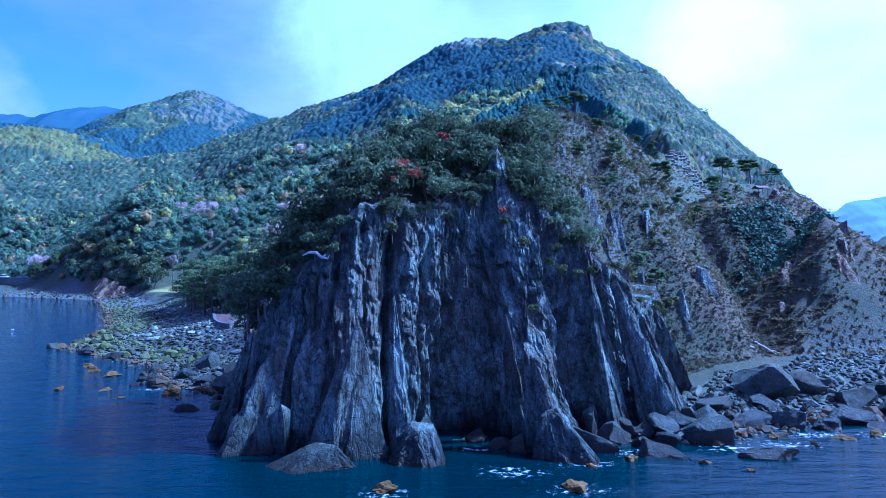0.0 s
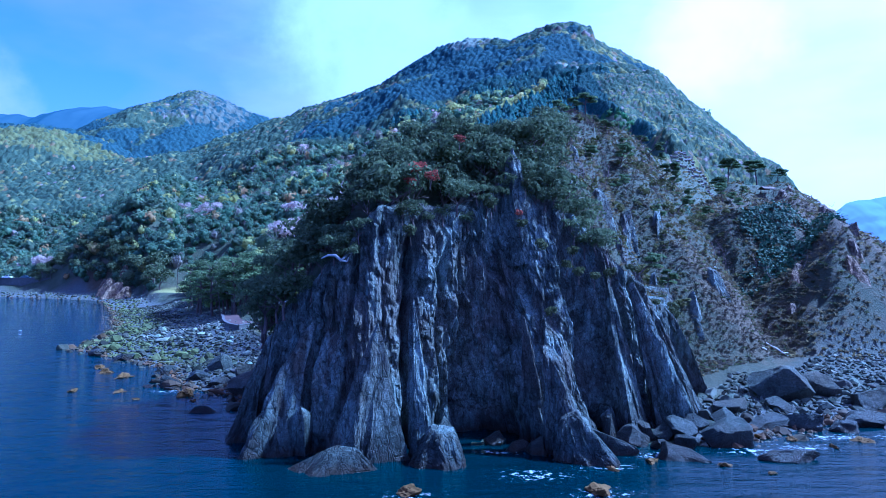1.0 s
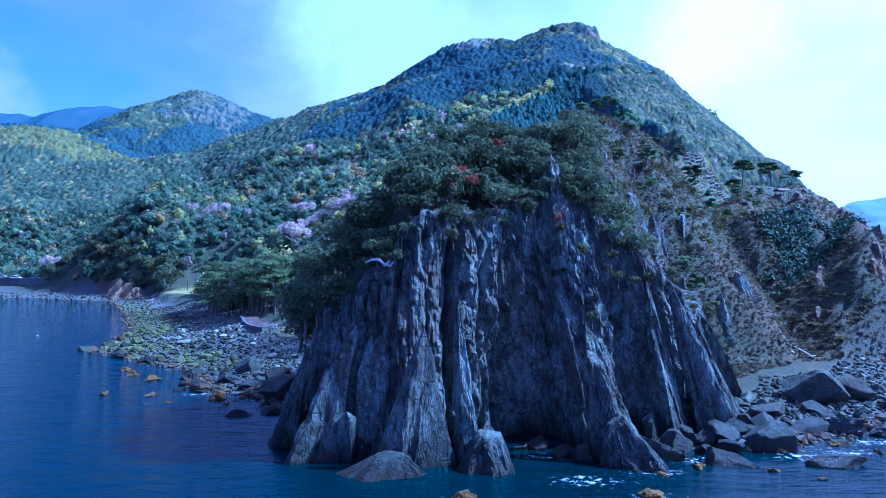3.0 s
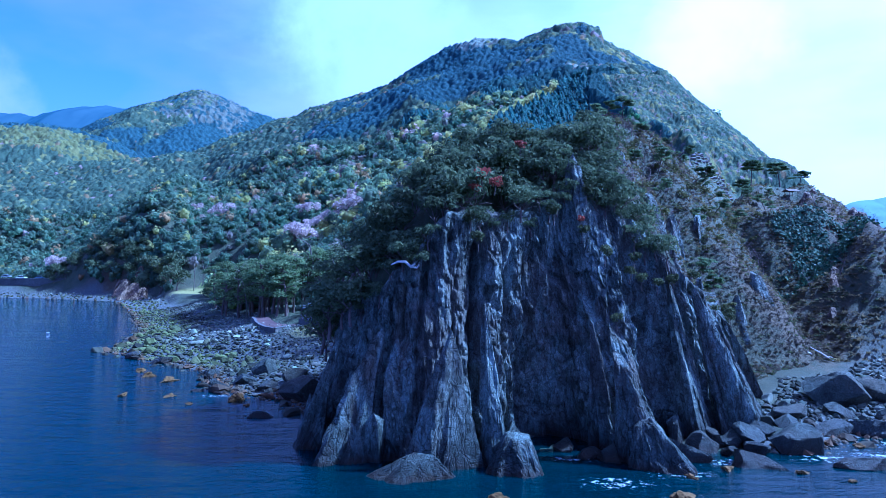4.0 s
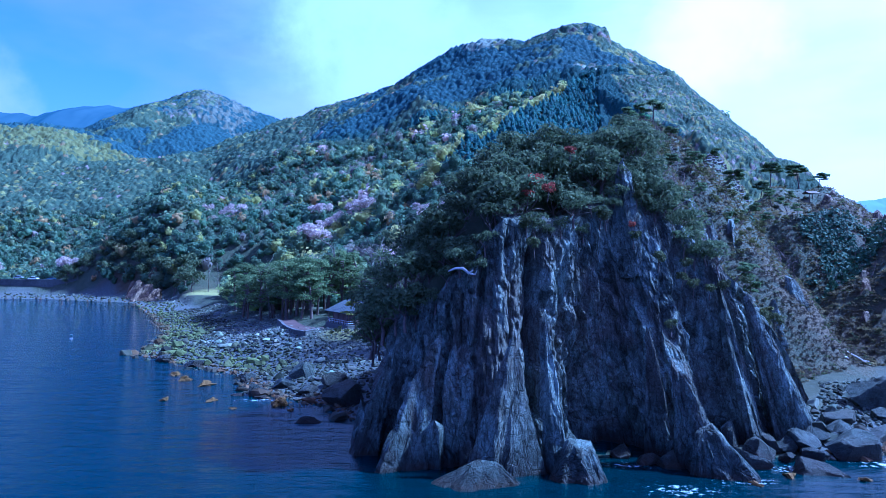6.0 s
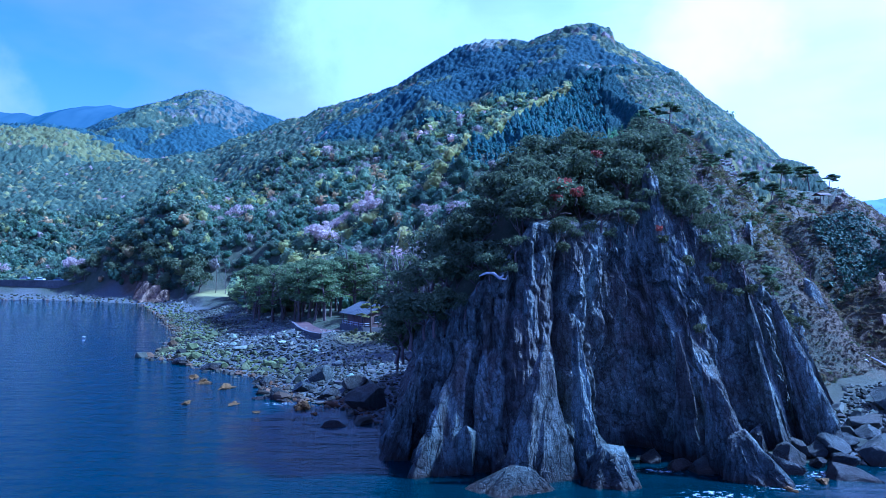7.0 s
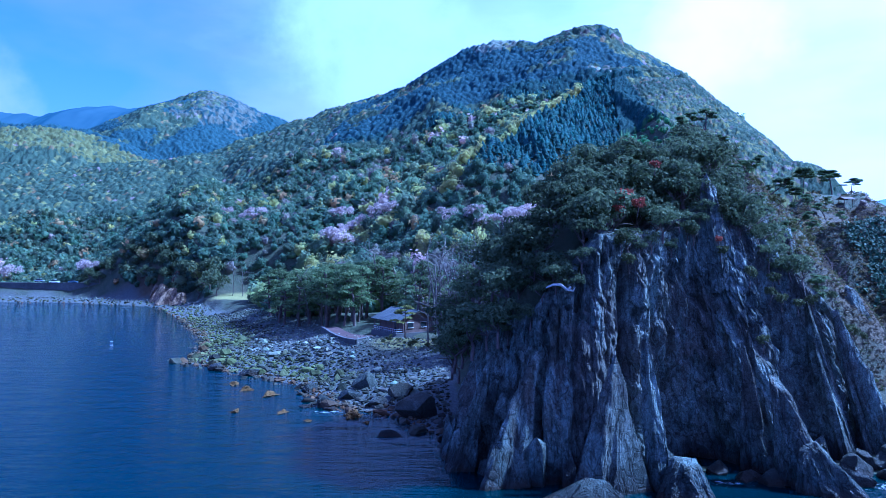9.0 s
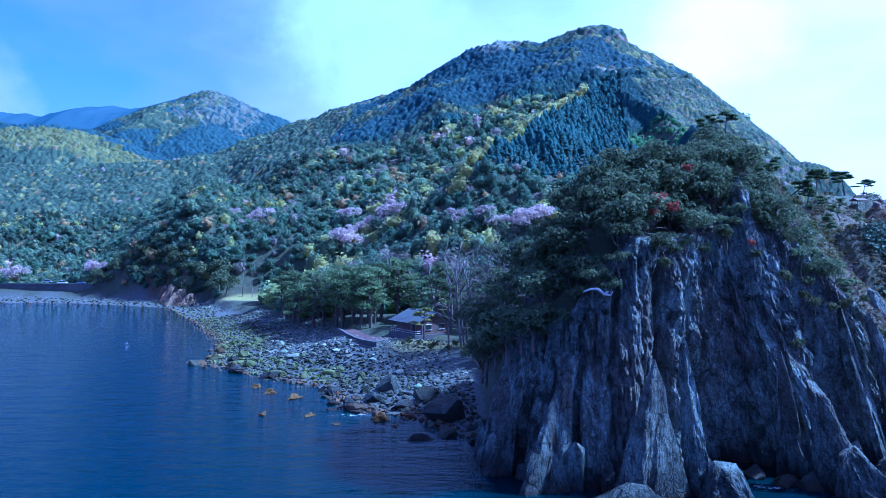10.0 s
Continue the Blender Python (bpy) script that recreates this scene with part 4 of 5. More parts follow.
def beach_stones(name, x0, x1, y0, y1, spacing, dmin, dmax, smin, smax, seed, label, weed=False):
    rng = np.random.default_rng(seed)
    nx, ny = int((x1 - x0) / spacing), int((y1 - y0) / spacing)
    gx, gy = np.meshgrid(np.linspace(x0, x1, nx), np.linspace(y0, y1, ny))
    x, y = gx.ravel() + rng.uniform(-.5, .5, gx.size) * spacing, gy.ravel() + rng.uniform(-.5, .5, gx.size) * spacing
    d = shore_distance(x, y) + 2.0 * fbm(x / 6, y / 6, 0, 3, 12)
    keep = (d > dmin) & (d < dmax) & ((x < -23) | ((x > 23) & (d < np.interp(x, [26, 38, 60], [8, 17, 25]))))
    x, y, d = x[keep], y[keep], d[keep]
    z = land(x, y)
    big = rng.uniform(0, 1, len(x)) ** 3
    S = (smin + (smax - smin) * big) * (1 - 0.45 * smooth(dmax * 0.4, dmax, d))
    S3 = np.stack([S * rng.uniform(0.8, 1.4, len(x)), S * rng.uniform(0.8, 1.3, len(x)), S * rng.uniform(0.5, 0.85, len(x))], 1)
    T = np.array((0.095, 0.098, 0.072)) * rng.uniform(0.35, 1.5, (len(x), 1)) * (1 + rng.normal(0, 0.04, (len(x), 3)))
    T = T * (1.3 if x0 > 0 else 1.0) * (0.5 + 1.15 * smooth(dmax * 0.45, dmax * 0.8, d))[:, None]
    wet = np.exp(-((d - 0.2) / 1.6) ** 2)[:, None] * rng.uniform(0.2, 1, (len(x), 1))
    T = T * (1 - wet) + np.array((0.10, 0.058, 0.026)) * wet
    if weed:
        a = (smooth(-1, 2, d) * (1 - smooth(7, 13, d)) * smooth(100, 118, y) * (1 - 0.6 * smooth(240, 262, y)))[:, None] * (rng.uniform(0, 1, (len(x), 1)) < 0.72)
        T = T * (1 - a) + np.array((0.085, 0.095, 0.032)) * rng.uniform(0.5, 1.3, (len(x), 1)) * a
    forms = [stone(seed + k, ICO2 if smax < 0.9 else ICO3, 0.7, 7) for k in range(8)]
    V, F, C = scattered(forms, np.stack([x, y, z + S3[:, 2] * 0.25], 1), S3, T, rng)
    ob = thing(name, label, "stones", me=np_mesh(name, V, F, STONE, False, C), kind="stuff")


beach_stones("beach_cobbles", -112, -23, 80, 215, 0.86, -2.5, 27, 0.30, 0.66, 61, "grey and weed-green cobbles on the left beach", True)
beach_stones("beach_rocks", -90, -23, 80, 160, 2.6, -3.0, 17, 0.6, 1.5, 62, "larger dark rocks strewn on the cobble beach", True)
beach_stones("distant_cobbles", -260, -104, 205, 300, 2.4, -1, 15, 0.6, 0.89, 65, "pale shingle stones of the far cove", True)
beach_stones("shore_cobbles", 23, 96, 62, 122, 0.88, -1.5, 40, 0.36, 0.7, 63, "blue-grey cobbles below the bare slope")
beach_stones("shore_rocks", 23, 92, 62, 105, 2.5, -2.0, 20, 0.6, 1.5, 64, "dark angular rocks strewn on the cobble shore")

# ---- trees, built once for each kind ----


def branch_tubes(rng, start, way, length, radius, depth, out, sides=4, droop=0.0, spread=0.7, kids=(2, 4)):
    steps = 3
    p, d = np.array(start, float), np.array(way, float)
    path = [p.copy()]
    for _ in range(steps):
        d = d + rng.normal(0, 0.18, 3) + [0, 0, -droop]
        d /= np.linalg.norm(d)
        p = p + d * length / steps
        path.append(p.copy())
    out["tubes"].append(tube(path, np.linspace(radius, radius * 0.45, steps + 1), sides))
    if depth == 0:
        out["tips"].append(p)
        return
    for _ in range(rng.integers(*kids) if kids[1] > kids[0] else kids[0]):
        at = path[rng.integers(1, steps + 1)]
        nd = d + rng.normal(0, spread, 3)
        nd[2] = nd[2] * 0.8 + 0.12
        nd /= np.linalg.norm(nd)
        branch_tubes(rng, at, nd, length * rng.uniform(0.5, 0.75), radius * 0.5, depth - 1, out, 3, droop, spread, kids)


def pine_tree(seed, height, name, label, needles, bark, lean=0.1, pads=11, flat=0.35, clear=0.4, density=90, needle=0.03, spread=1.0):
    rng = np.random.default_rng(seed)
    root = thing(name, label, "tree")
    path, p, d = [], np.array([0, 0, -0.5]), np.array([rng.normal(0, lean), rng.normal(0, lean), 1.0])
    for i in range(9):
        path.append(p.copy())
        d = d + rng.normal(0, lean * 0.6, 3) * [1, 1, 0]
        d /= np.linalg.norm(d)
        p = p + d * (height + 0.5) / 8.6
    path = np.array(path)
    tubes = [tube(path, np.linspace(0.028, 0.006, 9) * height, 7)]
    leaf = []
    for k in range(pads):
        f = clear + (1 - clear) * (k + rng.uniform(0, 0.8)) / pads
        at = path[0] + (path[-1] - path[0]) * f
        at = np.array([np.interp(f, np.linspace(0, 1, 9), path[:, c]) for c in range(3)])
        a = rng.uniform(0, 2 * np.pi)
        reach = spread * height * rng.uniform(0.16, 0.34) * (1.15 - 0.75 * (f - clear) / (1 - clear + 1e-6)) if k < pads - 1 else 0.02
        end = at + [math.cos(a) * reach, math.sin(a) * reach, reach * rng.uniform(0.0, 0.4)]
        mid = (at + end) / 2 + [0, 0, -0.06 * reach]
        tubes.append(tube([at, mid, end], np.array([0.011, 0.008, 0.004]) * height, 4))
        for c in (end, mid * 0.4 + end * 0.6):
            r = spread * height * rng.uniform(0.09, 0.16)
            n = density
            q = rng.normal(0, 1, (n, 3))
            q /= np.linalg.norm(q, axis=1, keepdims=True)
            q[:, 2] = np.abs(q[:, 2]) - 0.25
            leaf.append(cards(c + q * [r, r, r * flat] * rng.uniform(0.4, 1, (n, 1)), q + [0, 0, 0.8], needle * height, rng, 0.5, 1.9))
    part("trunk", np_mesh("trunk", *join(tubes), bark, True), root)
    part("crown", np_mesh("crown", *join(leaf), needles), root)
    return root


def leafy_tree(seed, height, name, label, leaves, bark, n=700, wide=0.42, size=0.075, category="tree", low=0.30):
    rng = np.random.default_rng(seed)
    root = thing(name, label, category)
    out = {"tubes": [], "tips": []}
    top = np.array([rng.normal(0, .04), rng.normal(0, .04), low * height])
    out["tubes"].append(tube([(0, 0, -0.6), tuple(top * 0.55 + [0.03 * height, 0, 0]), tuple(top)], np.array([0.035, 0.028, 0.022]) * height, 6))
    for _ in range(5):
        a = rng.uniform(0, 2 * np.pi)
        branch_tubes(rng, top, (math.cos(a) * 0.8, math.sin(a) * 0.8, 0.75), height * 0.42, 0.014 * height, 0, out, 3)
    C, R = lobes(rng, 13, (wide * height * 0.8, wide * height * 0.8, height * 0.26), height * 0.12, height * 0.23, height * 0.62)
    P, D = on_lobes(rng, C, R, n)
    V, F = cards(P, D, size * height, rng, 0.55, 1.6)
    part("trunk", np_mesh("trunk", *join(out["tubes"]), bark, True), root)
    part("crown", np_mesh("crown", V, F, leaves), root)
    return root


def bare_tree(seed, height, name, label, bark, depth=3, category="tree", lean=0.15):
    rng = np.random.default_rng(seed)
    root = thing(name, label, category)
    out = {"tubes": [], "tips": []}
    path = [np.array([0, 0, -0.4])]
    d = np.array([rng.normal(0, lean), rng.normal(0, lean), 1.0])
    for _ in range(6):
        d = d + rng.normal(0, lean * 0.5, 3) * [1, 1, 0]
        d /= np.linalg.norm(d)
        path.append(path[-1] + d * height * 0.14)
    trunk = tube(path, np.linspace(0.013, 0.006, 7) * height, 6)
    for at in path[2:]:
        for _ in range(2):
            a = rng.uniform(0, 2 * np.pi)
            branch_tubes(rng, at, (math.cos(a), math.sin(a), rng.uniform(0.4, 1.1)), height * rng.uniform(0.18, 0.3), 0.0048 * height, depth - 1, out, 3, kids=(2, 3))
    part("trunk", np_mesh("trunk", *trunk, bark, True), root)
    part("branchwork", np_mesh("branchwork", *join(out["tubes"]), bark), root)
    return root


class Planter:
    """Sets out copies of a few tree forms; the forms themselves take the first places."""

    def __init__(self, forms, group, seed):
        self.forms, self.used, self.rng = forms, [False] * len(forms), np.random.default_rng(seed)
        for f in forms:
            tagged(f, group=group)

    def put(self, x, y, scale=1.0, sink=0.15, z=None, k=None):
        k = int(self.rng.integers(len(self.forms))) if k is None else k
        if not all(self.used):
            k = self.used.index(False)
        g = float(land(np.array([x]), np.array([y]))[0]) if z is None else z
        sx = scale * self.rng.uniform(0.9, 1.1)
        m = pose(x, y, g - sink, self.rng.normal(0, 4), self.rng.normal(0, 4), self.rng.uniform(0, 360)) @ Matrix.Diagonal((sx, sx, scale, 1))
        if not self.used[k]:
            self.forms[k].matrix_basis = m
            self.used[k] = True
        else:
            copy_thing(self.forms[k], m)


def sample(poly, spacing, seed):
    """Jittered places inside a plan outline."""
    rng = np.random.default_rng(seed)
    poly = np.array(poly, float)
    (x0, y0), (x1, y1) = poly.min(0), poly.max(0)
    gx, gy = np.meshgrid(np.arange(x0, x1, spacing), np.arange(y0, y1, spacing))
    x, y = gx.ravel() + rng.uniform(-.45, .45, gx.size) * spacing, gy.ravel() + rng.uniform(-.45, .45, gx.size) * spacing
    ok = inside(x, y, poly)
    return list(zip(x[ok], y[ok]))


# the wooded cap of the headland
cap = Planter([leafy_tree(100 + i, 4.2, "evergreen_shrub", "dense dark evergreen shrub on the headland top", EVERGREEN, BARK, 620, 0.5, 0.048, "shrub", 0.2) for i in range(5)], "headland shrubs", 1)
DOME = [(-13, 100), (-17.5, 90), (-21, 80), (-20.5, 72), (-15, 68.5), (-11, 67.5), (-8, 67.8), (-4.5, 70), (0, 73), (4, 75), (9, 77.5), (13, 84), (16, 98), (15, 112), (2, 116), (-6, 112), (-11, 104)]
for x, y in sample(DOME, 2.35, 3):
    if math.hypot(x - 6.3, y - 75.0) < 1.7:
        continue
    cap.put(x, y, cap.rng.uniform(0.95, 1.35), 0.7, float(turf(np.array([x]), np.array([y]))[0]))
for x, y, z in ((-22.0, 73, 10.5), (-21, 70.5, 12), (-19.4, 69.5, 13), (-22.8, 76.5, 9.5), (-23, 80, 8), (-22.5, 84, 8), (-22.6, 79, 12), (-21.8, 82, 13), (-21.4, 75, 15), (-20.8, 86, 10), (-22, 88, 6), (-18.4, 68.2, 13.5), (-19.6, 86, 15), (-20.6, 78, 17.5), (-17.4, 69, 16.5), (-18.6, 73, 18), (-19.5, 82, 19), (-18, 92, 10), (-16.5, 96, 12), (9, 77, 26.6), (10.5, 77, 25.6), (12, 77, 24.2), (13.5, 78, 23), (15, 79, 21.5), (3, 77, 28), (10, 79.5, 28)):
    cap.put(x, y, cap.rng.uniform(0.9, 1.25), 0.9, z)
for s in np.linspace(3.4, 13.5, 30):
    if abs(s - 6.1) > 0.5:
        x, y, z = (np.interp(s, np.arange(20), BROW[:, c]) for c in range(3))
        cap.put(x, y - 0.9, cap.rng.uniform(0.35, 0.85), 0.6, z - cap.rng.uniform(-0.6, 2.4))
low = Planter([leafy_tree(120 + i, 1.9, "scrub_bush", "low olive-green bush clinging to the cliff", SCRUB, BARK, 420, 0.5, 0.085, "bush", 0.2) for i in range(3)], "cliff bushes", 2)
for x, y, z in ((11.6, 71.5, 17), (13.0, 71.8, 16.2), (14.6, 71.5, 15.8), (16.5, 72, 16), (12.4, 72.6, 18.4), (18.5, 72.2, 17.0), (8.4, 69.5, 19), (9.4, 68.5, 12.2), (-5.2, 66.8, 20.5), (-6.0, 66.5, 22.5), (3.4, 72, 23.5),
                (24.5, 76.0, 11.8), (23.0, 76.5, 12.8), (26.5, 81.0, 11.5), (19.8, 74.0, 16.6), (6.6, 72.5, 21.5), (-10.6, 66.0, 20.0), (-12.4, 66.0, 18.0), (29.0, 88.0, 11.0), (31.0, 92.0, 9.5), (10.2, 75.0, 25.5), (7.4, 74.0, 26.0)):
    low.put(x, y, low.rng.uniform(0.7, 1.25), 0.3, z)
red = Planter([leafy_tree(130 + i, 2.2, "russet_bush", "bush with russet red spring leaves", RUSSET, BARK, 300, 0.5, 0.085, "bush", 0.3) for i in range(2)], "russet bushes", 3)
for x, y, z, s in ((-4.6, 70.6, 27.0, 1.0), (-3.2, 70.4, 26.4, 0.8), (-5.4, 70.0, 25.8, 0.7), (0.0, 74.6, 31.2, 0.7), (6.6, 73.0, 23.0, 0.6)):
    red.put(x, y, s, 0.2, z)

# the scrubby slope behind, down to the gully
SLOPE = [(10, 82), (22, 86), (30, 92), (40, 108), (56, 128), (62, 150), (50, 165), (34, 146), (22, 124), (14, 104)]
scrub = Planter([leafy_tree(140 + i, 2.0, "slope_bush", "dry olive and tan scrub bush on the slope", OLIVE, TWIG, 200, 0.5, 0.11, "bush", 0.25) for i in range(3)], "slope bushes", 4)
for x, y in sample(SLOPE, 3.1, 5):
    scrub.put(x, y, scrub.rng.uniform(0.4, 1.1), 0.2)
twiggy = Planter([bare_tree(150 + i, 4.6, "bare_shrub", "leafless brown-purple shrub with fine twigs", TWIG, 3, "shrub", 0.2) for i in range(4)], "bare shrubs", 5)
for x, y in sample(SLOPE, 4.3, 6):
    twiggy.put(x, y, twiggy.rng.uniform(0.55, 1.15), 0.1)
for x, y in sample([(9, 80), (20, 84), (24, 92), (16, 104), (10, 96)], 2.6, 8):
    twiggy.put(x, y, twiggy.rng.uniform(0.6, 1.0), 0.1)
for x, y in sample([(42, 112), (74, 122), (86, 150), (70, 160), (56, 140)], 6.0, 9):
    twiggy.put(x, y, twiggy.rng.uniform(0.6, 1.2), 0.1)
crooked = Planter([pine_tree(160 + i, 6.0, "crooked_pine", "crooked dark pine leaning on the rocky slope", PINE, BARK, 0.28, 9, 0.35, 0.45, 100, 0.04) for i in range(3)], "slope pines", 6)
for x, y, s in ((24, 88, 0.9), (27, 96, 0.85), (33, 101, 0.9), (36, 112, 1.0), (42, 124, 1.0), (48, 136, 1.1), (30, 118, 1.0), (18, 98, 0.8), (26, 108, 0.9), (12, 80.5, 0.7), (14.5, 84, 0.7), (66, 150, 1.0), (74, 168, 1.1), (30, 130, 1.1), (36, 140, 1.2), (54, 140, 0.9), (62, 141, 0.8), (48, 141, 0.8), (40, 130, 1.1), (22, 104, 0.9), (44, 150, 1.2), (52, 156, 1.2), (33, 122, 1.0), (39, 118, 0.9)):
    crooked.put(x, y, s)
lookout = Planter([pine_tree(170 + i, 6.5, "ridge_pine", "spreading flat-topped pine on the ridge", PINE, BARK, 0.14, 10, 0.3, 0.55, 130, 0.046) for i in range(3)], "ridge pines", 7)
for x, y, s in ((20.5, 120, 0.72), (24.5, 122, 0.75), (22.5, 124, 0.6), (30, 128, 0.8), (34, 131, 0.9), (70, 168, 1.3), (78, 176, 1.1), (108, 205, 1.0), (64, 200, 1.2), (56, 190, 1.1)):
    lookout.put(x, y, s)

umbrella = Planter([pine_tree(180 + i, 9.5, "umbrella_pine", "tall umbrella-shaped pine on the bare knoll", PINE, BARK, 0.1, 13, 0.2, 0.68, 200, 0.034, 1.12) for i in range(2)], "knoll pines", 8)
for x, y, s in ((91.5, 195, 0.95), (82.5, 195, 1.0), (78, 192, 0.8), (99, 198, 0.7)):
    umbrella.put(x, y, s)

# ivy over the face below the pines
rng = np.random.default_rng(9)
ip = np.array(sample([(44, 136), (50, 126), (62, 122), (78, 130), (84, 142), (70, 140.5), (58, 138.5), (48, 140)], 0.5, 11))
ip = ip[fbm(ip[:, 0] / 8, ip[:, 1] / 8, 0, 3, 5) > -0.25]
e = 0.6
nx_, ny_ = (land(ip[:, 0] - e, ip[:, 1]) - land(ip[:, 0] + e, ip[:, 1])) / (2 * e), (land(ip[:, 0], ip[:, 1] - e) - land(ip[:, 0], ip[:, 1] + e)) / (2 * e)
N = np.stack([nx_, ny_, np.ones(len(ip))], 1)
P = np.column_stack([ip, land(ip[:, 0], ip[:, 1])])
P = np.vstack([P + rng.normal(0, 0.35, P.shape) + N * 0.25 for _ in range(4)])
V, F = cards(P, np.vstack([N] * 4), 0.55, rng, 0.6, 1.3)
thing("ivy", "glossy green creeper covering the rock face", "creeper", me=np_mesh("ivy", V, F, IVY), kind="stuff")
# brushy growth over the slopes: dry grass, brambles, low scrub
def tuft(seed, n):
    rng = np.random.default_rng(seed)
    d = rng.normal(0, 1, (n, 3))
    d[:, 2] = np.abs(d[:, 2]) + 0.2
    d /= np.linalg.norm(d, axis=1, keepdims=True)
    return cards(d * rng.uniform(0.2, 1, (n, 1)) * [1, 1, 0.5], d + [0, 0, 0.5], 0.36, rng, 0.6, 1.9)


def brush(name, label, outline, spacing, seed, dense, colours, size):
    rng = np.random.default_rng(seed)
    gp = np.array(sample(outline, spacing, seed))
    d = shore_distance(gp[:, 0], gp[:, 1])
    gp = gp[(fbm(gp[:, 0] / 5, gp[:, 1] / 5, 0, 3, seed) > dense) & ((d + 3 * fbm(gp[:, 0] / 4, gp[:, 1] / 4, 0, 2, 8) > np.interp(gp[:, 0], [26, 38, 60], [6, 14, 21])) | (turf(gp[:, 0], gp[:, 1]) > 13))]
    P = np.column_stack([gp, turf(gp[:, 0], gp[:, 1]) + 0.05])
    k = np.clip(((fbm(gp[:, 0] / 8, gp[:, 1] / 8, 0, 2, seed + 3) + 1) / 2 + rng.normal(0, 0.22, len(gp))), 0, 0.999)
    T = np.array(colours)[(k * len(colours)).astype(int)] * rng.uniform(0.8, 1.2, (len(gp), 1)) * 0.5
    V, F, C = scattered([tuft(seed + q, 13) for q in range(6)], P, size * rng.uniform(0.5, 1.4, len(gp)), T, rng)
    thing(name, label, "undergrowth", me=np_mesh(name, V, F, LEAF, False, C), kind="stuff")


TAN, STRAW, BROWN, MOSS, DUN = (0.30, 0.24, 0.11), (0.40, 0.33, 0.15), (0.22, 0.175, 0.10), (0.20, 0.215, 0.085), (0.20, 0.165, 0.12)
brush("slope_brush", "rough tan and olive scrub over the slope", [(8, 79), (20, 80), (27, 84), (40, 94), (56, 104), (66, 124), (66, 150), (58, 170), (36, 152), (20, 124), (12, 100)], 0.62, 71, -1.2, (DUN, BROWN, MOSS, DUN, BROWN, TAN, MOSS, BROWN, TAN), 0.5)
brush("crag_brush", "patchy dry growth on the bare crag", [(44, 100), (64, 100), (84, 106), (104, 126), (118, 205), (120, 226), (96, 222), (64, 176), (58, 130)], 0.95, 72, -0.35, (MOSS, BROWN, TAN, BROWN, STRAW, TAN), 0.66)
brush("ridge_grass", "straw-coloured grass along the ridge", [(30, 128), (66, 150), (90, 196), (112, 226), (112, 262), (80, 285), (52, 285), (40, 215), (26, 150)], 2.0, 73, -0.9, (MOSS, TAN, STRAW, MOSS), 0.95)
# ---- the cove: pines, lodge, blossom ----
tall = Planter([pine_tree(200 + i, 15.5, "shore_pine", "tall slender dark pine behind the beach", PINE, BARK, 0.06, 18, 0.55, 0.34, 50, 0.022) for i in range(4)], "shore pines", 11)
for x, y in sample([(-75, 184), (-66, 171), (-54, 158), (-46, 147), (-39, 147), (-40, 172), (-58, 192), (-72, 200)], 5.2, 21):
    tall.put(x, y, tall.rng.uniform(0.8, 1.15))
for x, y in sample([(-24, 142), (-5, 128), (4, 140), (4, 175), (-30, 178), (-40, 160)], 7.5, 22):
    tall.put(x, y, tall.rng.uniform(0.75, 1.1))
gold = Planter([pine_tree(210 + i, 7.5, "golden_pine", "yellow-green pine beside the lodge", YOUNG, BARK, 0.2, 9, 0.35, 0.5, 80) for i in range(2)], "golden pines", 12)
for x, y, s in ((-31.5, 128.5, 0.95), (-21.5, 108, 0.8), (-17, 112, 0.9)):
    gold.put(x, y, s)
pale = Planter([bare_tree(220 + i, 11.0, "bare_tree", "leafless pale-barked tree by the lodge", PALE_BARK, 3, "tree", 0.1) for i in range(3)], "bare trees", 13)
for x, y in sample([(-27, 117), (-19, 109), (-10, 112), (-6, 118), (-8, 134), (-20, 134)], 3.0, 23):
    pale.put(x, y, pale.rng.uniform(0.9, 1.45))
for x, y in sample([(-36, 142), (-20, 134), (-4, 128), (0, 145), (-20, 160), (-40, 165)], 8.0, 27):
    pale.put(x, y, pale.rng.uniform(1.0, 1.5))
for x, y, s in ((-108, 262, 1.0), (-58, 165, 1.0), (-38, 170, 1.0), (-22, 150, 1.1), (-104, 262, 0.9)):
    pale.put(x, y, s)
shade = Planter([leafy_tree(230 + i, 9.0, "shore_tree", "broad dark evergreen tree by the shore", EVERGREEN, BARK, 560, 0.5, 0.056) for i in range(3)], "shore trees", 14)
for x, y, s in ((-124, 268, 1.0), (-117, 262, 1.2), (-113, 258, 1.0), (-120, 272, 1.1), (-135, 282, 1.0), (-145, 290, 1.0), (-152, 296, 0.9), (-128, 278, 1.1)):
    shade.put(x, y, s)
for x, y in sample([(-17, 98), (-12, 104), (0, 116), (-2, 121), (-10, 115), (-17, 106)], 3.6, 24):
    shade.put(x, y, shade.rng.uniform(0.6, 0.9))
for x, y in sample([(-192, 301), (-166, 296), (-156, 303), (-172, 311), (-196, 310)], 4.0, 26):
    shade.put(x, y, shade.rng.uniform(0.35, 0.6))
for x, y in sample([(-182, 305), (-150, 286), (-136, 274), (-128, 280), (-142, 296), (-170, 312)], 5.0, 28):
    shade.put(x, y, shade.rng.uniform(0.45, 0.8))
for x, y in sample([(82, 108), (130, 118), (160, 160), (120, 160), (92, 130)], 6.0, 25):
    shade.put(x, y, shade.rng.uniform(0.55, 0.9))
cherry = Planter([leafy_tree(240 + i, 6.5, "cherry_tree", "cherry tree in full pale pink blossom", BLOSSOM, BARK, 900, 0.62, 0.046) for i in range(3)], "cherry trees", 15)
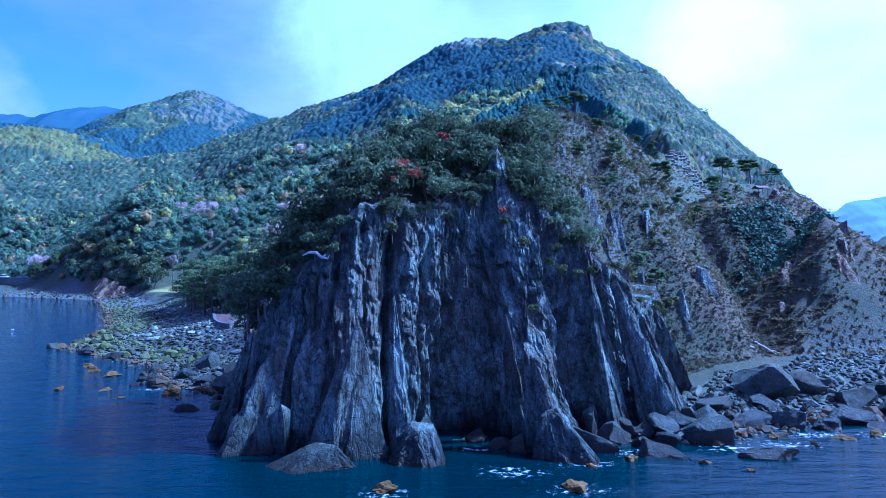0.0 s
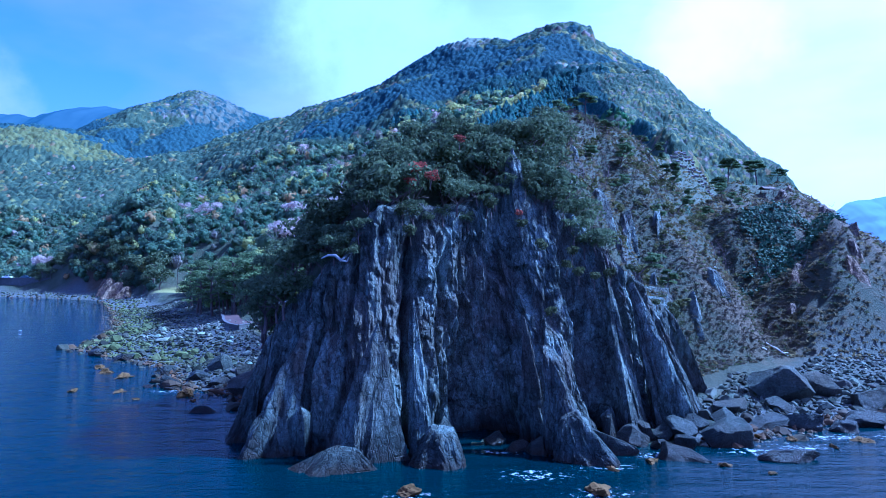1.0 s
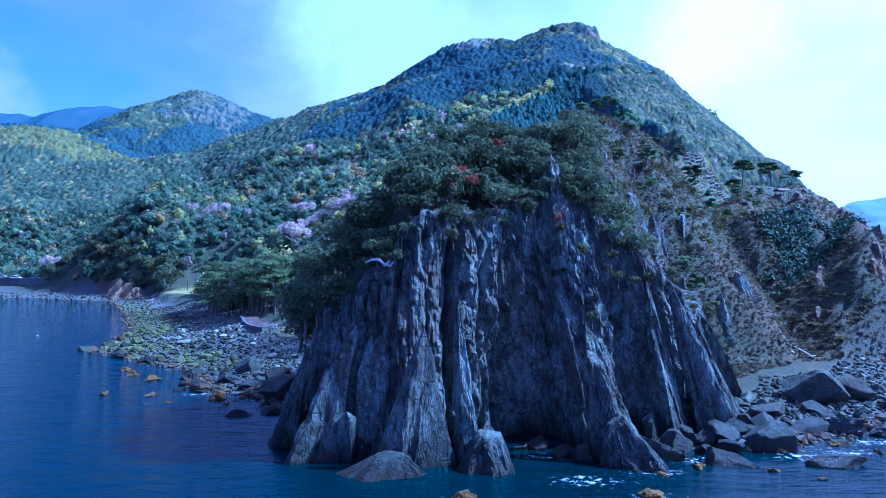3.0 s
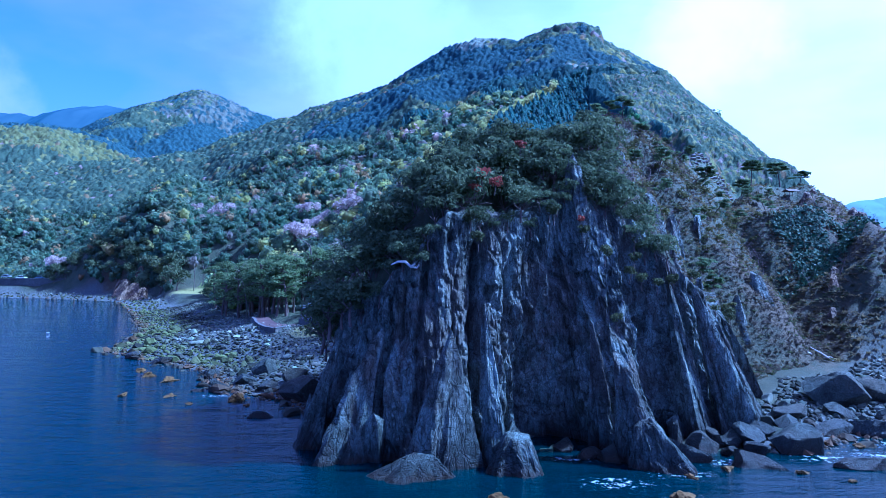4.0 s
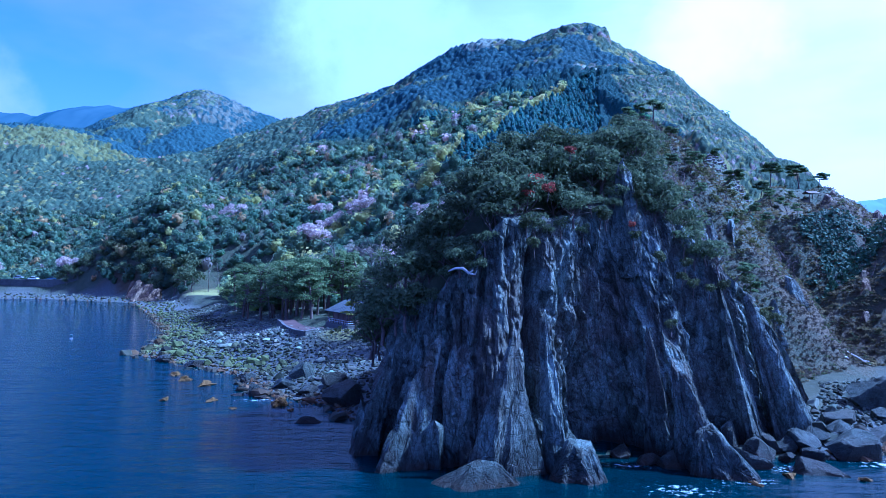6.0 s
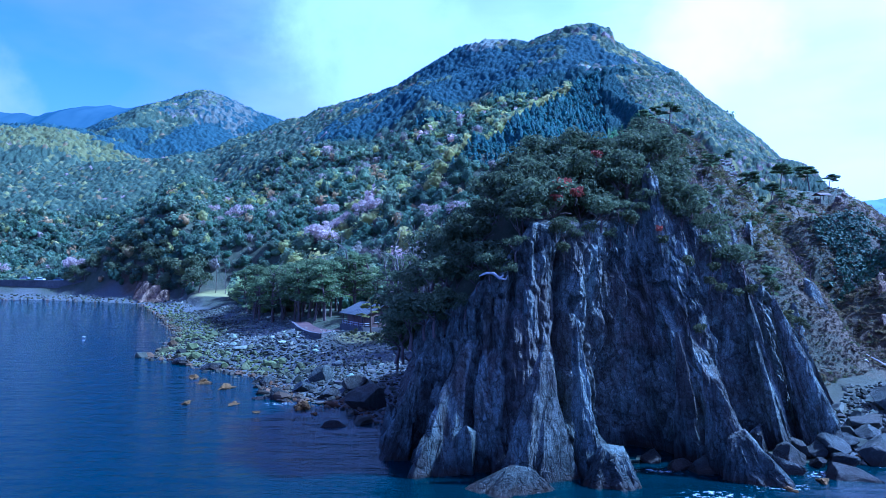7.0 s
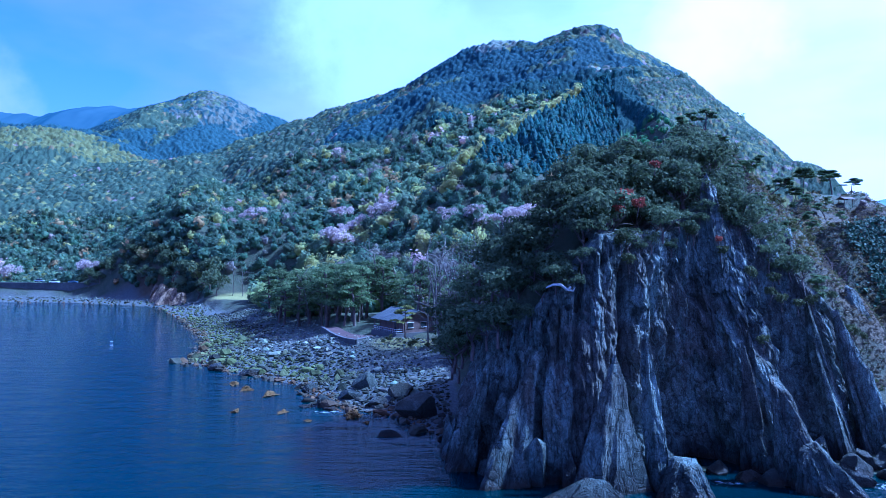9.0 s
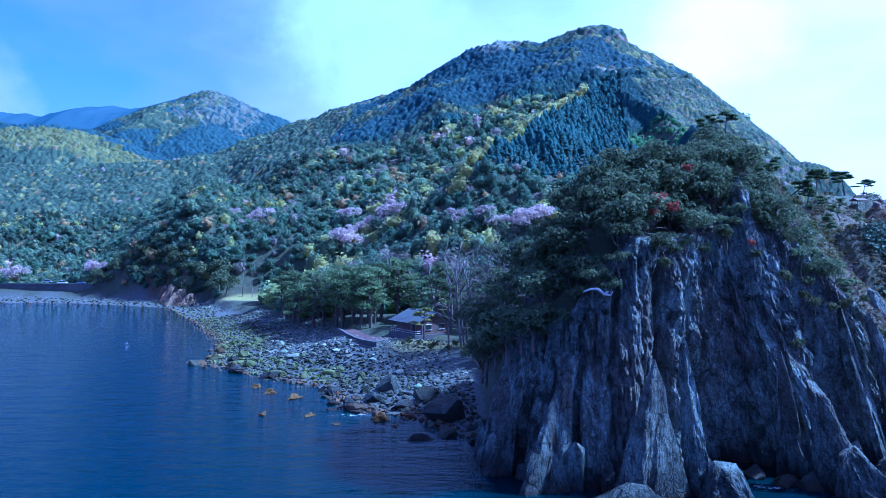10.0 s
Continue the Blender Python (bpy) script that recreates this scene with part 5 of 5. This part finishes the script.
for x, y, s in ((-70, 296, 1.0), (-65, 298, 1.2), (-60, 300, 1.2), (-54, 298, 1.1), (-48, 296, 1.1), (-72, 284, 1.2), (-66, 282, 1.0), (-70, 310, 1.0), (-76, 312, 0.9), (-2, 245, 1.2), (4, 246, 1.3), (9, 250, 1.1), (-12, 250, 1.0), (-22, 255, 0.9), (16, 240, 0.9),
                (-122, 330, 1.0), (-116, 326, 1.1), (-138, 345, 0.9), (-205, 330, 1.0), (-196, 318, 0.9), (-240, 330, 1.2), (-210, 345, 0.8), (-8, 246, 0.9)):
    cherry.put(x, y, s * 1.15)
SEAWALL = simple("stained_concrete", (0.09, 0.088, 0.084), 0.9, 0.35, 1.2, 0.04)

# ---- outcrops on the slope and the bare crag ----
for i, (x, y, h, rx, ry, mat) in enumerate(((14, 84, 5, 1.6, 1.3, 0), (19, 90, 6, 1.8, 1.5, 0), (24, 96, 6, 2.0, 1.6, 0), (28, 104, 5, 1.8, 1.6, 0), (34, 111, 5, 2.0, 1.6, 0), (21, 86, 5, 1.5, 1.3, 0), (17, 96, 5, 1.7, 1.4, 0), (31, 94, 6, 2.4, 1.8, 0), (36, 101, 5, 2.2, 1.7, 0), (26, 101, 6, 2.0, 1.7, 0), (41, 106, 5, 2.2, 1.6, 0), (47, 118, 5, 2.4, 1.8, 0),
                                            (71, 117, 5.5, 2.6, 2.2, 1), (74, 122, 5, 2.8, 2.2, 1), (68, 114, 4, 2.6, 2.0, 1), (78, 132, 5, 3.2, 2.4, 1), (82, 142, 5, 3.0, 2.6, 1), (86, 152, 6, 3.4, 2.6, 1), (91, 180, 6, 3.8, 3.0, 1), (97, 188, 6, 3.8, 3.0, 1),
                                            (60, 116, 5, 2.4, 2.0, 1), (64, 122, 6, 2.6, 2.2, 1), (57, 111, 4, 2.2, 1.8, 1))):
    g = float(land(np.array([x]), np.array([y]))[0])
    ob = thing("rock_outcrop", "blocky grey rock outcrop on the scrub slope" if not mat else "weathered orange-brown crag of crumbling rock", "rock", "slope outcrops" if not mat else "bare crags",
               me=np_mesh("rock_outcrop", *pillar((x, y - 1.2, g - 5), (x + 0.5, y + 0.6, g + h * 0.42), rx * 1.25, ry * 1.25, 60 + i, 0.25, 0.3 * (i % 5), form=BALL4), CRAG if mat else CLIFF))

for i, (x, y, h, r) in enumerate(((-150, 283, 8, 5), (-143, 276, 9, 5), (-137, 270, 8, 4.5), (-157, 289, 8, 5), (-166, 294, 7, 5), (-131, 264, 6, 4), (-174, 298, 6, 4.5), (-148, 288, 13, 5), (-140, 281, 14, 5))):
    thing("rock_outcrop", "rust-brown rocky bank above the cove shore", "rock", "cove banks", me=np_mesh("rock_outcrop", *pillar((x, y, -1), (x + 1, y + 3, h), r * 1.2, r, 90 + i, 0.3, 0.4 * i, form=BALL4), CRAG))

# dead white branch hanging on the headland
snag = thing("dead_branch", "bleached crooked dead branch on the cliff brow", "branch")
part("stem", np_mesh("stem", *tube([(-13.9, 64.9, 18.4), (-13.2, 64.7, 18.7), (-12.5, 64.6, 18.7), (-11.9, 64.5, 18.2), (-11.5, 64.4, 18.5)], [0.06, 0.12, 0.15, 0.16, 0.09], 7), DEAD_WOOD, True), snag)
part("fork", np_mesh("fork", *tube([(-11.9, 64.5, 18.2), (-11.3, 64.4, 18.1), (-11.1, 64.3, 18.5)], [0.11, 0.09, 0.04], 6), DEAD_WOOD, True), snag)
for x0, y0, dx, dy, ln in ((48.4, 102.2, 0.8, -0.6, 3.2), (49.8, 101.0, 0.9, 0.3, 2.0), (46.4, 99.4, 0.7, 0.5, 1.6)):
    g, g2 = (float(v) + 0.1 for v in land(np.array([x0, x0 + dx * ln]), np.array([y0, y0 + dy * ln])))
    thing("driftwood", "bleached driftwood log on the cobbles", "driftwood", "driftwood logs", me=np_mesh("driftwood", *tube([(x0, y0, g), (x0 + dx * ln * 0.5, y0 + dy * ln * 0.5, (g + g2) / 2 + 0.08), (x0 + dx * ln, y0 + dy * ln, g2)], [0.09, 0.13, 0.05], 7), DEAD_WOOD, True))
V, F = stone(900, ICO3, 0.1, 0)
thing("buoy", "small white float riding on the water", "buoy", m=pose(-105, 160.3, 0.05), me=np_mesh("buoy", V * [0.45, 0.2, 0.06], F, CAR_WHITE, True))

# ---- the lodge behind the beach ----
LODGE = pose(-33.4, 130.8, 5.5, 0, 0, 35) @ Matrix.Scale(0.98, 4)
lodge = thing("lodge", "low timber lodge with grey gabled roof and porch", "house", m=LODGE)


def put_block(name, size, at, mat, parent, label="", bevel=0.02, rot=(0, 0, 0)):
    return part(name, block(name, size, mat, bevel), parent, label, pose(*at, *rot))


def gable(width, eave, ridge, thick, mat):
    bm = bmesh.new()
    pts = [(0, 0), (width, 0), (width, eave), (width / 2, ridge), (0, eave)]
    front = [bm.verts.new((x, 0, z)) for x, z in pts]
    back = [bm.verts.new((x, thick, z)) for x, z in pts]
    bm.faces.new(front)
    bm.faces.new(back[::-1])
    for i in range(5):
        bm.faces.new((front[i], back[i], back[(i + 1) % 5], front[(i + 1) % 5]))
    bmesh.ops.recalc_face_normals(bm, faces=bm.faces)
    return bm_mesh("gable_wall", bm, mat)


put_block("plinth", (9.6, 10.4, 1.2), (4.7, 5.0, -0.45), CONCRETE, lodge)
for yy_ in (0.0, 9.6):
    part("gable_wall", gable(7.4, 2.75, 4.35, 0.2, TIMBER), lodge, "", pose(1.7, yy_, 0.1))
put_block("side_wall", (0.2, 9.4, 2.6), (1.8, 4.9, 1.4), TIMBER, lodge)
put_block("side_wall", (0.2, 9.4, 2.6), (9.0, 4.9, 1.4), TIMBER, lodge)
pitch = math.degrees(math.atan2(2.1, 5.1))
for sgn, cx in ((-1, 2.45), (1, 7.55)):
    roof = put_block("roof_slope", (5.75, 11.2, 0.16), (cx + 0.0, 4.9, 3.62), ROOF, lodge, "grey sheet roof", 0.02, (0, sgn * pitch, 0))
    for k in range(11):
        part("batten", block("batten", (5.7, 0.06, 0.05), ROOF, 0.0), roof, "", pose(0, -5.0 + k, 0.1))
put_block("ridge_cap", (0.4, 11.3, 0.12), (5.0, 4.9, 4.72), ROOF, lodge)
for k in range(5):
    put_block("porch_post", (0.16, 0.16, 2.5), (0.35, 0.3 + 2.3 * k, 1.35), TIMBER, lodge)
for zz in (0.55, 1.0):
    put_block("porch_rail", (0.07, 9.4, 0.08), (0.2, 4.9, zz), WHITE_RAIL, lodge, "pale painted rail")
    put_block("porch_rail", (1.5, 0.07, 0.08), (0.95, 0.15, zz), WHITE_RAIL, lodge, "pale painted rail")
for k in range(13):
    put_block("baluster", (0.06, 0.06, 0.9), (0.2, 0.2 + 0.78 * k, 0.58), WHITE_RAIL, lodge)
for wx in (3.4, 6.6):
    w = put_block("window", (1.3, 0.08, 1.0), (wx, -0.02, 1.7), GLASS_DARK, lodge, "dark glazed window")
    put_block("frame", (1.5, 0.06, 0.1), (0, -0.04, 0.55), WHITE_RAIL, w)
    put_block("sill", (1.5, 0.16, 0.08), (0, -0.06, -0.55), WHITE_RAIL, w)
put_block("door", (0.08, 1.0, 2.05), (1.68, 3.0, 1.15), GLASS_DARK, lodge, "dark porch door")

# the curved sea wall and red-paved terrace beside it
WALL_LINE = [(-51, 146), (-49, 141), (-47.5, 136.5), (-45.2, 131), (-42.8, 126.6), (-40.6, 124.4), (-38.8, 128.6)]
wall = thing("terrace_wall", "curved low concrete wall at the beach head", "wall", kind="structure")
for (ax, ay), (bx, by) in zip(WALL_LINE, WALL_LINE[1:]):
    ln, a = math.hypot(bx - ax, by - ay), math.degrees(math.atan2(by - ay, bx - ax))
    put_block("wall_panel", (ln + 0.05, 0.45, 2.8), ((ax + bx) / 2, (ay + by) / 2, 3.9), SEAWALL, wall, "", 0.05, (0, 0, a))
    put_block("coping", (ln + 0.1, 0.6, 0.14), ((ax + bx) / 2, (ay + by) / 2, 5.33), CONCRETE, wall, "", 0.02, (0, 0, a))
bm = bmesh.new()
inner = [(-38.2, 131.5), (-40.5, 131.5), (-42.8, 134.5), (-45, 139.5), (-46.5, 144), (-48, 147)]
ring = [bm.verts.new((x, y, 5.25)) for x, y in WALL_LINE + inner]
face = bm.faces.new(ring)
ex = bmesh.ops.extrude_face_region(bm, geom=[face])
bmesh.ops.translate(bm, vec=(0, 0, -1.5), verts=[v for v in ex["geom"] if isinstance(v, bmesh.types.BMVert)])
bmesh.ops.recalc_face_normals(bm, faces=bm.faces)
tagged(new("pavement", bm_mesh("pavement", bm, PAVING)), "red-brown paved terrace behind the wall", "pavement", kind="structure")
for x, y in sample([(-38, 123), (-18, 112), (-17, 115), (-36, 127)], 2.4, 41):
    low.put(x, y, low.rng.uniform(0.5, 1.1), 0.1)

# low stone terraces above the lawn
for k in range(3):
    step = thing("terrace_step", "low dry-stone terrace edge above the lawn", "wall", "terrace edges")
    for c in range(9):
        x, y = -100 + c * 2.1 + k * 2, 266 + k * 4.5 + 0.2 * c
        g = float(land(np.array([x]), np.array([y]))[0])
        put_block("stone_course", (2.05, 0.7, 1.6), (x, y, g + 0.2), SEAWALL, step, "", 0.12, (0, 0, 5 + (c * 37 % 7) - 3))

# ---- the road, sea wall and cars across the cove ----
sea_wall = thing("sea_wall", "long concrete sea wall below the road", "wall", kind="structure")
for k in range(18):
    f = k / 17
    put_block("wall_panel", (8.1, 0.6, 5.0), (-300 + 132 * f, 311 - 11.5 * f + 2 * f * (1 - f), 5.2), SEAWALL, sea_wall, "", 0.06, (0, 0, -5))


def car(x, y, turn, paint, label):
    g = float(land(np.array([x]), np.array([y]))[0])
    root = thing("car", label, "car", "parked cars", pose(x, y, g + 0.05, 0, 0, turn))
    bm = bmesh.new()
    box(bm, 4.2, 1.7, 0.65, pose(0, 0, 0.65), 0.14)
    part("body", bm_mesh("body", bm, paint, False), root)
    bm = bmesh.new()
    g = bmesh.ops.create_cube(bm, size=1.0)
    for v in g["verts"]:
        v.co.x *= 2.5 if v.co.z < 0 else 1.7
        v.co.y *= 1.55 if v.co.z < 0 else 1.3
        v.co.z *= 0.62
    bmesh.ops.bevel(bm, geom=list(bm.edges), offset=0.07, segments=2, affect="EDGES")
    part("cabin", bm_mesh("cabin", bm, GLASS_DARK), root, "dark glazed cabin", pose(-0.15, 0, 1.26))
    put_block("roof_panel", (1.6, 1.25, 0.08), (-0.15, 0, 1.58), paint, root)
    for sx in (-1.3, 1.3):
        for sy in (-0.78, 0.78):
            bm = bmesh.new()
            bmesh.ops.create_cone(bm, cap_ends=True, segments=16, radius1=0.32, radius2=0.32, depth=0.2)
            part("wheel", bm_mesh("wheel", bm, RUBBER), root, "", pose(sx, sy, 0.32, 90, 0, 0))


car(-208.5, 311.5, 4, CAR_WHITE, "white car parked on the coast road")
car(-216, 312.3, 3, simple("silver_paint", (0.45, 0.47, 0.5), 0.3, 0.05, 1.0, 0.0, 0.6), "silver car parked on the coast road")
car(-199, 310.5, 8, simple("blue_paint", (0.10, 0.14, 0.2), 0.3, 0.05, 1.0, 0.0, 0.3), "dark blue car parked on the coast road")

# ---- ridge: fence, shelter, retaining blocks ----
fence = thing("lookout_fence", "weathered timber rail fence on the ridge top", "fence")
for k in range(7):
    x = 18.6 + 1.15 * k
    g = float(land(np.array([x]), np.array([119.0]))[0])
    put_block("post", (0.12, 0.12, 1.5), (x, 119.0, g + 0.5), TIMBER, fence)
    if k < 6:
        g2 = float(land(np.array([x + 1.15]), np.array([119.0]))[0])
        for zz in (0.55, 1.05):
            put_block("rail", (1.2, 0.07, 0.1), (x + 0.57, 118.95, (g + g2) / 2 + zz), TIMBER, fence, "", 0.0, (0, -math.degrees(math.atan2(g2 - g, 1.15)), 0))
sx_, sy_ = 90.0, 186.0
g = float(land(np.array([sx_]), np.array([sy_]))[0])
shelter = thing("shelter", "small open shelter with a dark roof under pines", "shelter", m=pose(sx_, sy_, g + 0.2, 0, 0, 10) @ Matrix.Scale(0.75, 4))
for ax in (-1.8, 1.8):
    for ay in (-1.4, 1.4):
        put_block("post", (0.16, 0.16, 3.4), (ax, ay, 0.9), TIMBER, shelter)
for s_ in (-1, 1):
    put_block("roof_slope", (5.0, 2.3, 0.14), (0, s_ * 1.0, 2.95), TIMBER, shelter, "dark roof slope", 0.02, (-s_ * 24, 0, 0))
crib = thing("retaining_blocks", "rows of pale blocks holding the slope", "retaining wall", kind="structure")
rng = np.random.default_rng(77)
block_mesh = block("retaining_block", (1.25, 0.9, 0.85), simple("pale_block", (0.15, 0.13, 0.12), 0.85, 0.25, 2.0, 0.03), 0.08)
for r in range(7):
    for c in range(9):
        x, y = 83 + c * 1.9 + (r % 2) * 0.9 + rng.normal(0, 0.45), 236 + r * 3.4 + c * 0.25 + rng.normal(0, 0.4)
        g = float(land(np.array([x]), np.array([y]))[0])
        part("retaining_block", block_mesh, crib, "", pose(x, y, g + 0.25, 20, 0, rng.normal(0, 6)))

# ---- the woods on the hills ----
# extra blue in the cedar, slightly in GREEN and DARK, paints distance haze
DARK, HAZED_CEDAR, GREEN, LIME, GREY, PINK, PALE, RUST = [np.array(c) for c in ((0.105, 0.14, 0.08), (0.07, 0.115, 0.118), (0.17, 0.205, 0.105), (0.31, 0.31, 0.10), (0.21, 0.19, 0.15), (0.44, 0.34, 0.31), (0.34, 0.36, 0.27), (0.30, 0.22, 0.10))]
MID = CRESTS["mid"][0]


def forest_tint(x, y, z, r):
    """The colour of the tree that stands at x, y, z, with its own chance value r; and whether it is a cedar."""
    wob, patch = fbm(x / 30, y / 30, 0, 3, 4), fbm(x / 24, y / 24, 0, 3, 6)
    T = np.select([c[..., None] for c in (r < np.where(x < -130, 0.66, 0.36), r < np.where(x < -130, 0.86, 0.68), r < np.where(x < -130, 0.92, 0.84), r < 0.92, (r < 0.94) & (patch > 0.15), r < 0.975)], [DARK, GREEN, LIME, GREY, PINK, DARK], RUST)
    T = np.where(((patch < -0.15) & (r < 0.85))[..., None], DARK, T)
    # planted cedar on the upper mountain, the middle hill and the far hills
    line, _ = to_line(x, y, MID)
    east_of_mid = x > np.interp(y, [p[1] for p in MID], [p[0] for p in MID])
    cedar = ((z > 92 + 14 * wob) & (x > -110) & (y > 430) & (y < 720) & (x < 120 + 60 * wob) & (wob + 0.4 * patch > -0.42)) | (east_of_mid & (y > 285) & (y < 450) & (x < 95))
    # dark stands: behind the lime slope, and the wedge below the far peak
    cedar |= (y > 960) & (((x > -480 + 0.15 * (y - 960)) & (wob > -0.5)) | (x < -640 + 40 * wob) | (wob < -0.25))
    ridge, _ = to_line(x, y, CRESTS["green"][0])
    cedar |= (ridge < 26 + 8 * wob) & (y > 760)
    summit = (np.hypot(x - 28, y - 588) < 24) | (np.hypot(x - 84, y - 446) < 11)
    # bright: the far peak's lit right flank, painted as paler tree colours
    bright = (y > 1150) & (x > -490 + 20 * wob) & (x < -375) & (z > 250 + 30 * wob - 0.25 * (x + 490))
    T = np.where(cedar[..., None], HAZED_CEDAR, T)
    T = np.where((summit & (r < 0.7))[..., None], PALE, T)
    T = np.where((bright & (r < 0.55))[..., None], PALE * 0.6, T)
    T = np.where(((y > 760) & (y < 960) & (x < -380) & (r < 0.7) & ~cedar)[..., None], LIME * [0.7, 0.72, 0.7], T)
    strip = (line < np.where(east_of_mid, 2.0, 7.0) + 2.0 * wob) & (y > 280) & (y < 425)
    T = np.where(strip[..., None], LIME * [1.05, 1.05, 1.1], T)
    # nearer middle hill: darker cedar, with less haze blue in its tint
    T = np.where((cedar & ~strip & (y < 452))[..., None], HAZED_CEDAR * [0.8, 0.85, 0.7], T)
    glade = np.hypot((x - 83) / 17, (y - 336) / 17) < 1
    T = np.where(glade[..., None], np.array((0.125, 0.20, 0.08)), T)
    fresh = np.hypot((x + 62) / 26, (y - 210) / 30) < 1
    T = np.where((fresh & (r > 0.35))[..., None], LIME * [0.8, 0.9, 0.95], T)
    cedar = cedar & ~summit & ~strip & ~glade & ~bright
    return T * (0.82 + 0.36 * ((r * 977.0) % 1.0))[..., None], cedar


def canopy(name, label, y0, y1, rows, u0, u1, cols, tree, seed):
    """A closed far canopy: one dome or spire to a tree, each with its own colour."""
    y, u = np.meshgrid(np.linspace(y0, y1, rows), np.linspace(u0, u1, cols), indexing="ij")
    x = u * y
    ground_z = land(x, y)
    wx, wy = x + 0.3 * tree * vnoise(x / tree * 1.7, y / tree * 1.7, 0, seed), y + 0.3 * tree * vnoise(x / tree * 1.7, y / tree * 1.7, 5, seed)
    _, r, ox, oy = cells(wx / tree, wy / tree, seed)
    tx, ty = x + ox * tree, y + oy * tree
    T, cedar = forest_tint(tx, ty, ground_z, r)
    f = np.hypot(ox, oy)
    tall = 0.45 + 0.75 * ((r * 313.0) % 1.0)
    h = np.where(cedar, 1.05 * (1 - 1.2 * f), 0.95 * tall * (1 - 1.5 * f * f)) * tree + 0.12 * tree * fbm(x / tree * 3.1, y / tree * 3.1, 0, 2, seed + 5)
    rim = smooth(0, 0.03, (y - y0) / (y1 - y0)) * smooth(1, 0.97, (y - y0) / (y1 - y0))
    flank = (x > 64) & (y < 440) & (x > 0.2 * y)
    if "flank" in name:
        bare = ((x > 78) & (x < 112) & (y < 262)) | ((x > 78) & (y < 240)) | ((y < 270) & (ground_z < 46)) | (np.hypot((x - 83) / 17, (y - 336) / 17) < 1)
        flank = ~flank | bare
    z = ground_z + 2.2 + np.maximum(h, -0.4 * tree) - 4 * (1 - rim) - 6 * flank
    V = np.stack([x, y, z], -1).reshape(-1, 3)
    thing(name, label, "forest", me=np_mesh(name, V, grid_faces(rows, cols), LEAF, True, T.reshape(-1, 3)), kind="stuff")


def woods(name, label, y0, y1, spacing, size, count, seed, kinds, leaf=0.3, level=2, u0=-0.8, u1=0.7):
    rng = np.random.default_rng(seed)
    gy, gx = np.meshgrid(np.arange(y0, y1, spacing), np.arange(u0 * y1, u1 * y1, spacing), indexing="ij")
    x, y = gx.ravel() + rng.uniform(-.5, .5, gx.size) * spacing, gy.ravel() + rng.uniform(-.5, .5, gx.size) * spacing
    ok = (x > u0 * y - 30) & (x < u1 * y)
    x, y = x[ok], y[ok]
    d, z = shore_distance(x, y), land(x, y)
    face = (land(x, y + 4) - land(x, y - 4)) / 8
    wob = fbm(x / 30, y / 30, 0, 3, 4)
    ok = ((d > 24) | ((y > 235) & (x < -112) & (d > 7) & (z > 4))) & (face > -0.15)
    ok &= ~((x > -4) & (y < 150)) & ~((x > 6) & (x < 120) & (y < 215)) & ~((x < -12) & (x > -62) & (y < 152)) & ~((x < -36) & (x > -88) & (y < 186))
    ok &= ~((np.abs(x + 99) < 17) & (np.abs(y - 255) < 18)) & ~((x > 78) & (x < 112) & (y < 262) & (wob < 0.2)) & ~((x < -172) & (y < 317))
    glade = np.hypot((x - 83) / 17, (y - 336) / 17) < 1
    flank = (x > 64) & (y < 440) & (x > 0.2 * y) & ~glade
    ok &= ~((x > 78) & (y < 240)) & ~flank
    ok &= ~((x > 22) & (y < 270) & (z < 46))
    x, y, z, glade = x[ok], y[ok], z[ok], glade[ok]
    n = len(x)
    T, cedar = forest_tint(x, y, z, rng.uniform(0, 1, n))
    T = 1.5 * T * (1 + rng.normal(0, 0.03, (n, 3)))
    S = size * (0.65 + 0.95 * rng.uniform(0, 1, n) ** 1.8) * (1 + 0.3 * fbm(x / 24, y / 24, 0, 3, 6)) * np.where(glade, 0.75, 1.0)
    P = np.stack([x, y, z - np.where(cedar, 0.24, 0.12) * S], 1)
    for key, pick, forms in (("broadleaf", ~cedar, [crown_round(seed + k, count, level, leaf) for k in range(6)]), ("cedar", cedar, [crown_cone(seed + k, count) for k in range(5)])):
        if pick.sum() < 5 or key not in kinds:
            continue
        s = S[pick]
        q = rng.uniform(0.78, 1.3, len(s))
        s = np.stack([s * 1.15 / q ** 0.4, s * 1.15 / q ** 0.4, s * q], 1) if key == "broadleaf" else np.stack([s * 1.2, s * 1.2, s * 1.2], 1)
        V, F, C = scattered(forms, P[pick], s, T[pick], rng)
        thing(key + "_" + name, label[key], "forest", me=np_mesh(key + "_" + name, V, F, LEAF, True, C), kind="stuff")


ROUND, CONE = ("broadleaf",), ("cedar",)
woods("cove_wood", {"broadleaf": "mixed spring woodland above the cove"}, 140, 290, 4.0, 2.9, 130, 31, ROUND, 0.21)
woods("hill_wood", {"broadleaf": "mixed green hillside woodland with blossom"}, 288, 445, 3.5, 2.4, 32, 32, ROUND, 0.33, 1)
woods("hill_wood", {"cedar": "dense dark cedar plantation on the hill"}, 285, 452, 2.5, 2.2, 0, 35, CONE, u0=-0.1, u1=0.3)
canopy("flank_wood", "low green thicket on the seaward flank", 225, 440, 210, 0.13, 0.66, 360, 1.9, 38)
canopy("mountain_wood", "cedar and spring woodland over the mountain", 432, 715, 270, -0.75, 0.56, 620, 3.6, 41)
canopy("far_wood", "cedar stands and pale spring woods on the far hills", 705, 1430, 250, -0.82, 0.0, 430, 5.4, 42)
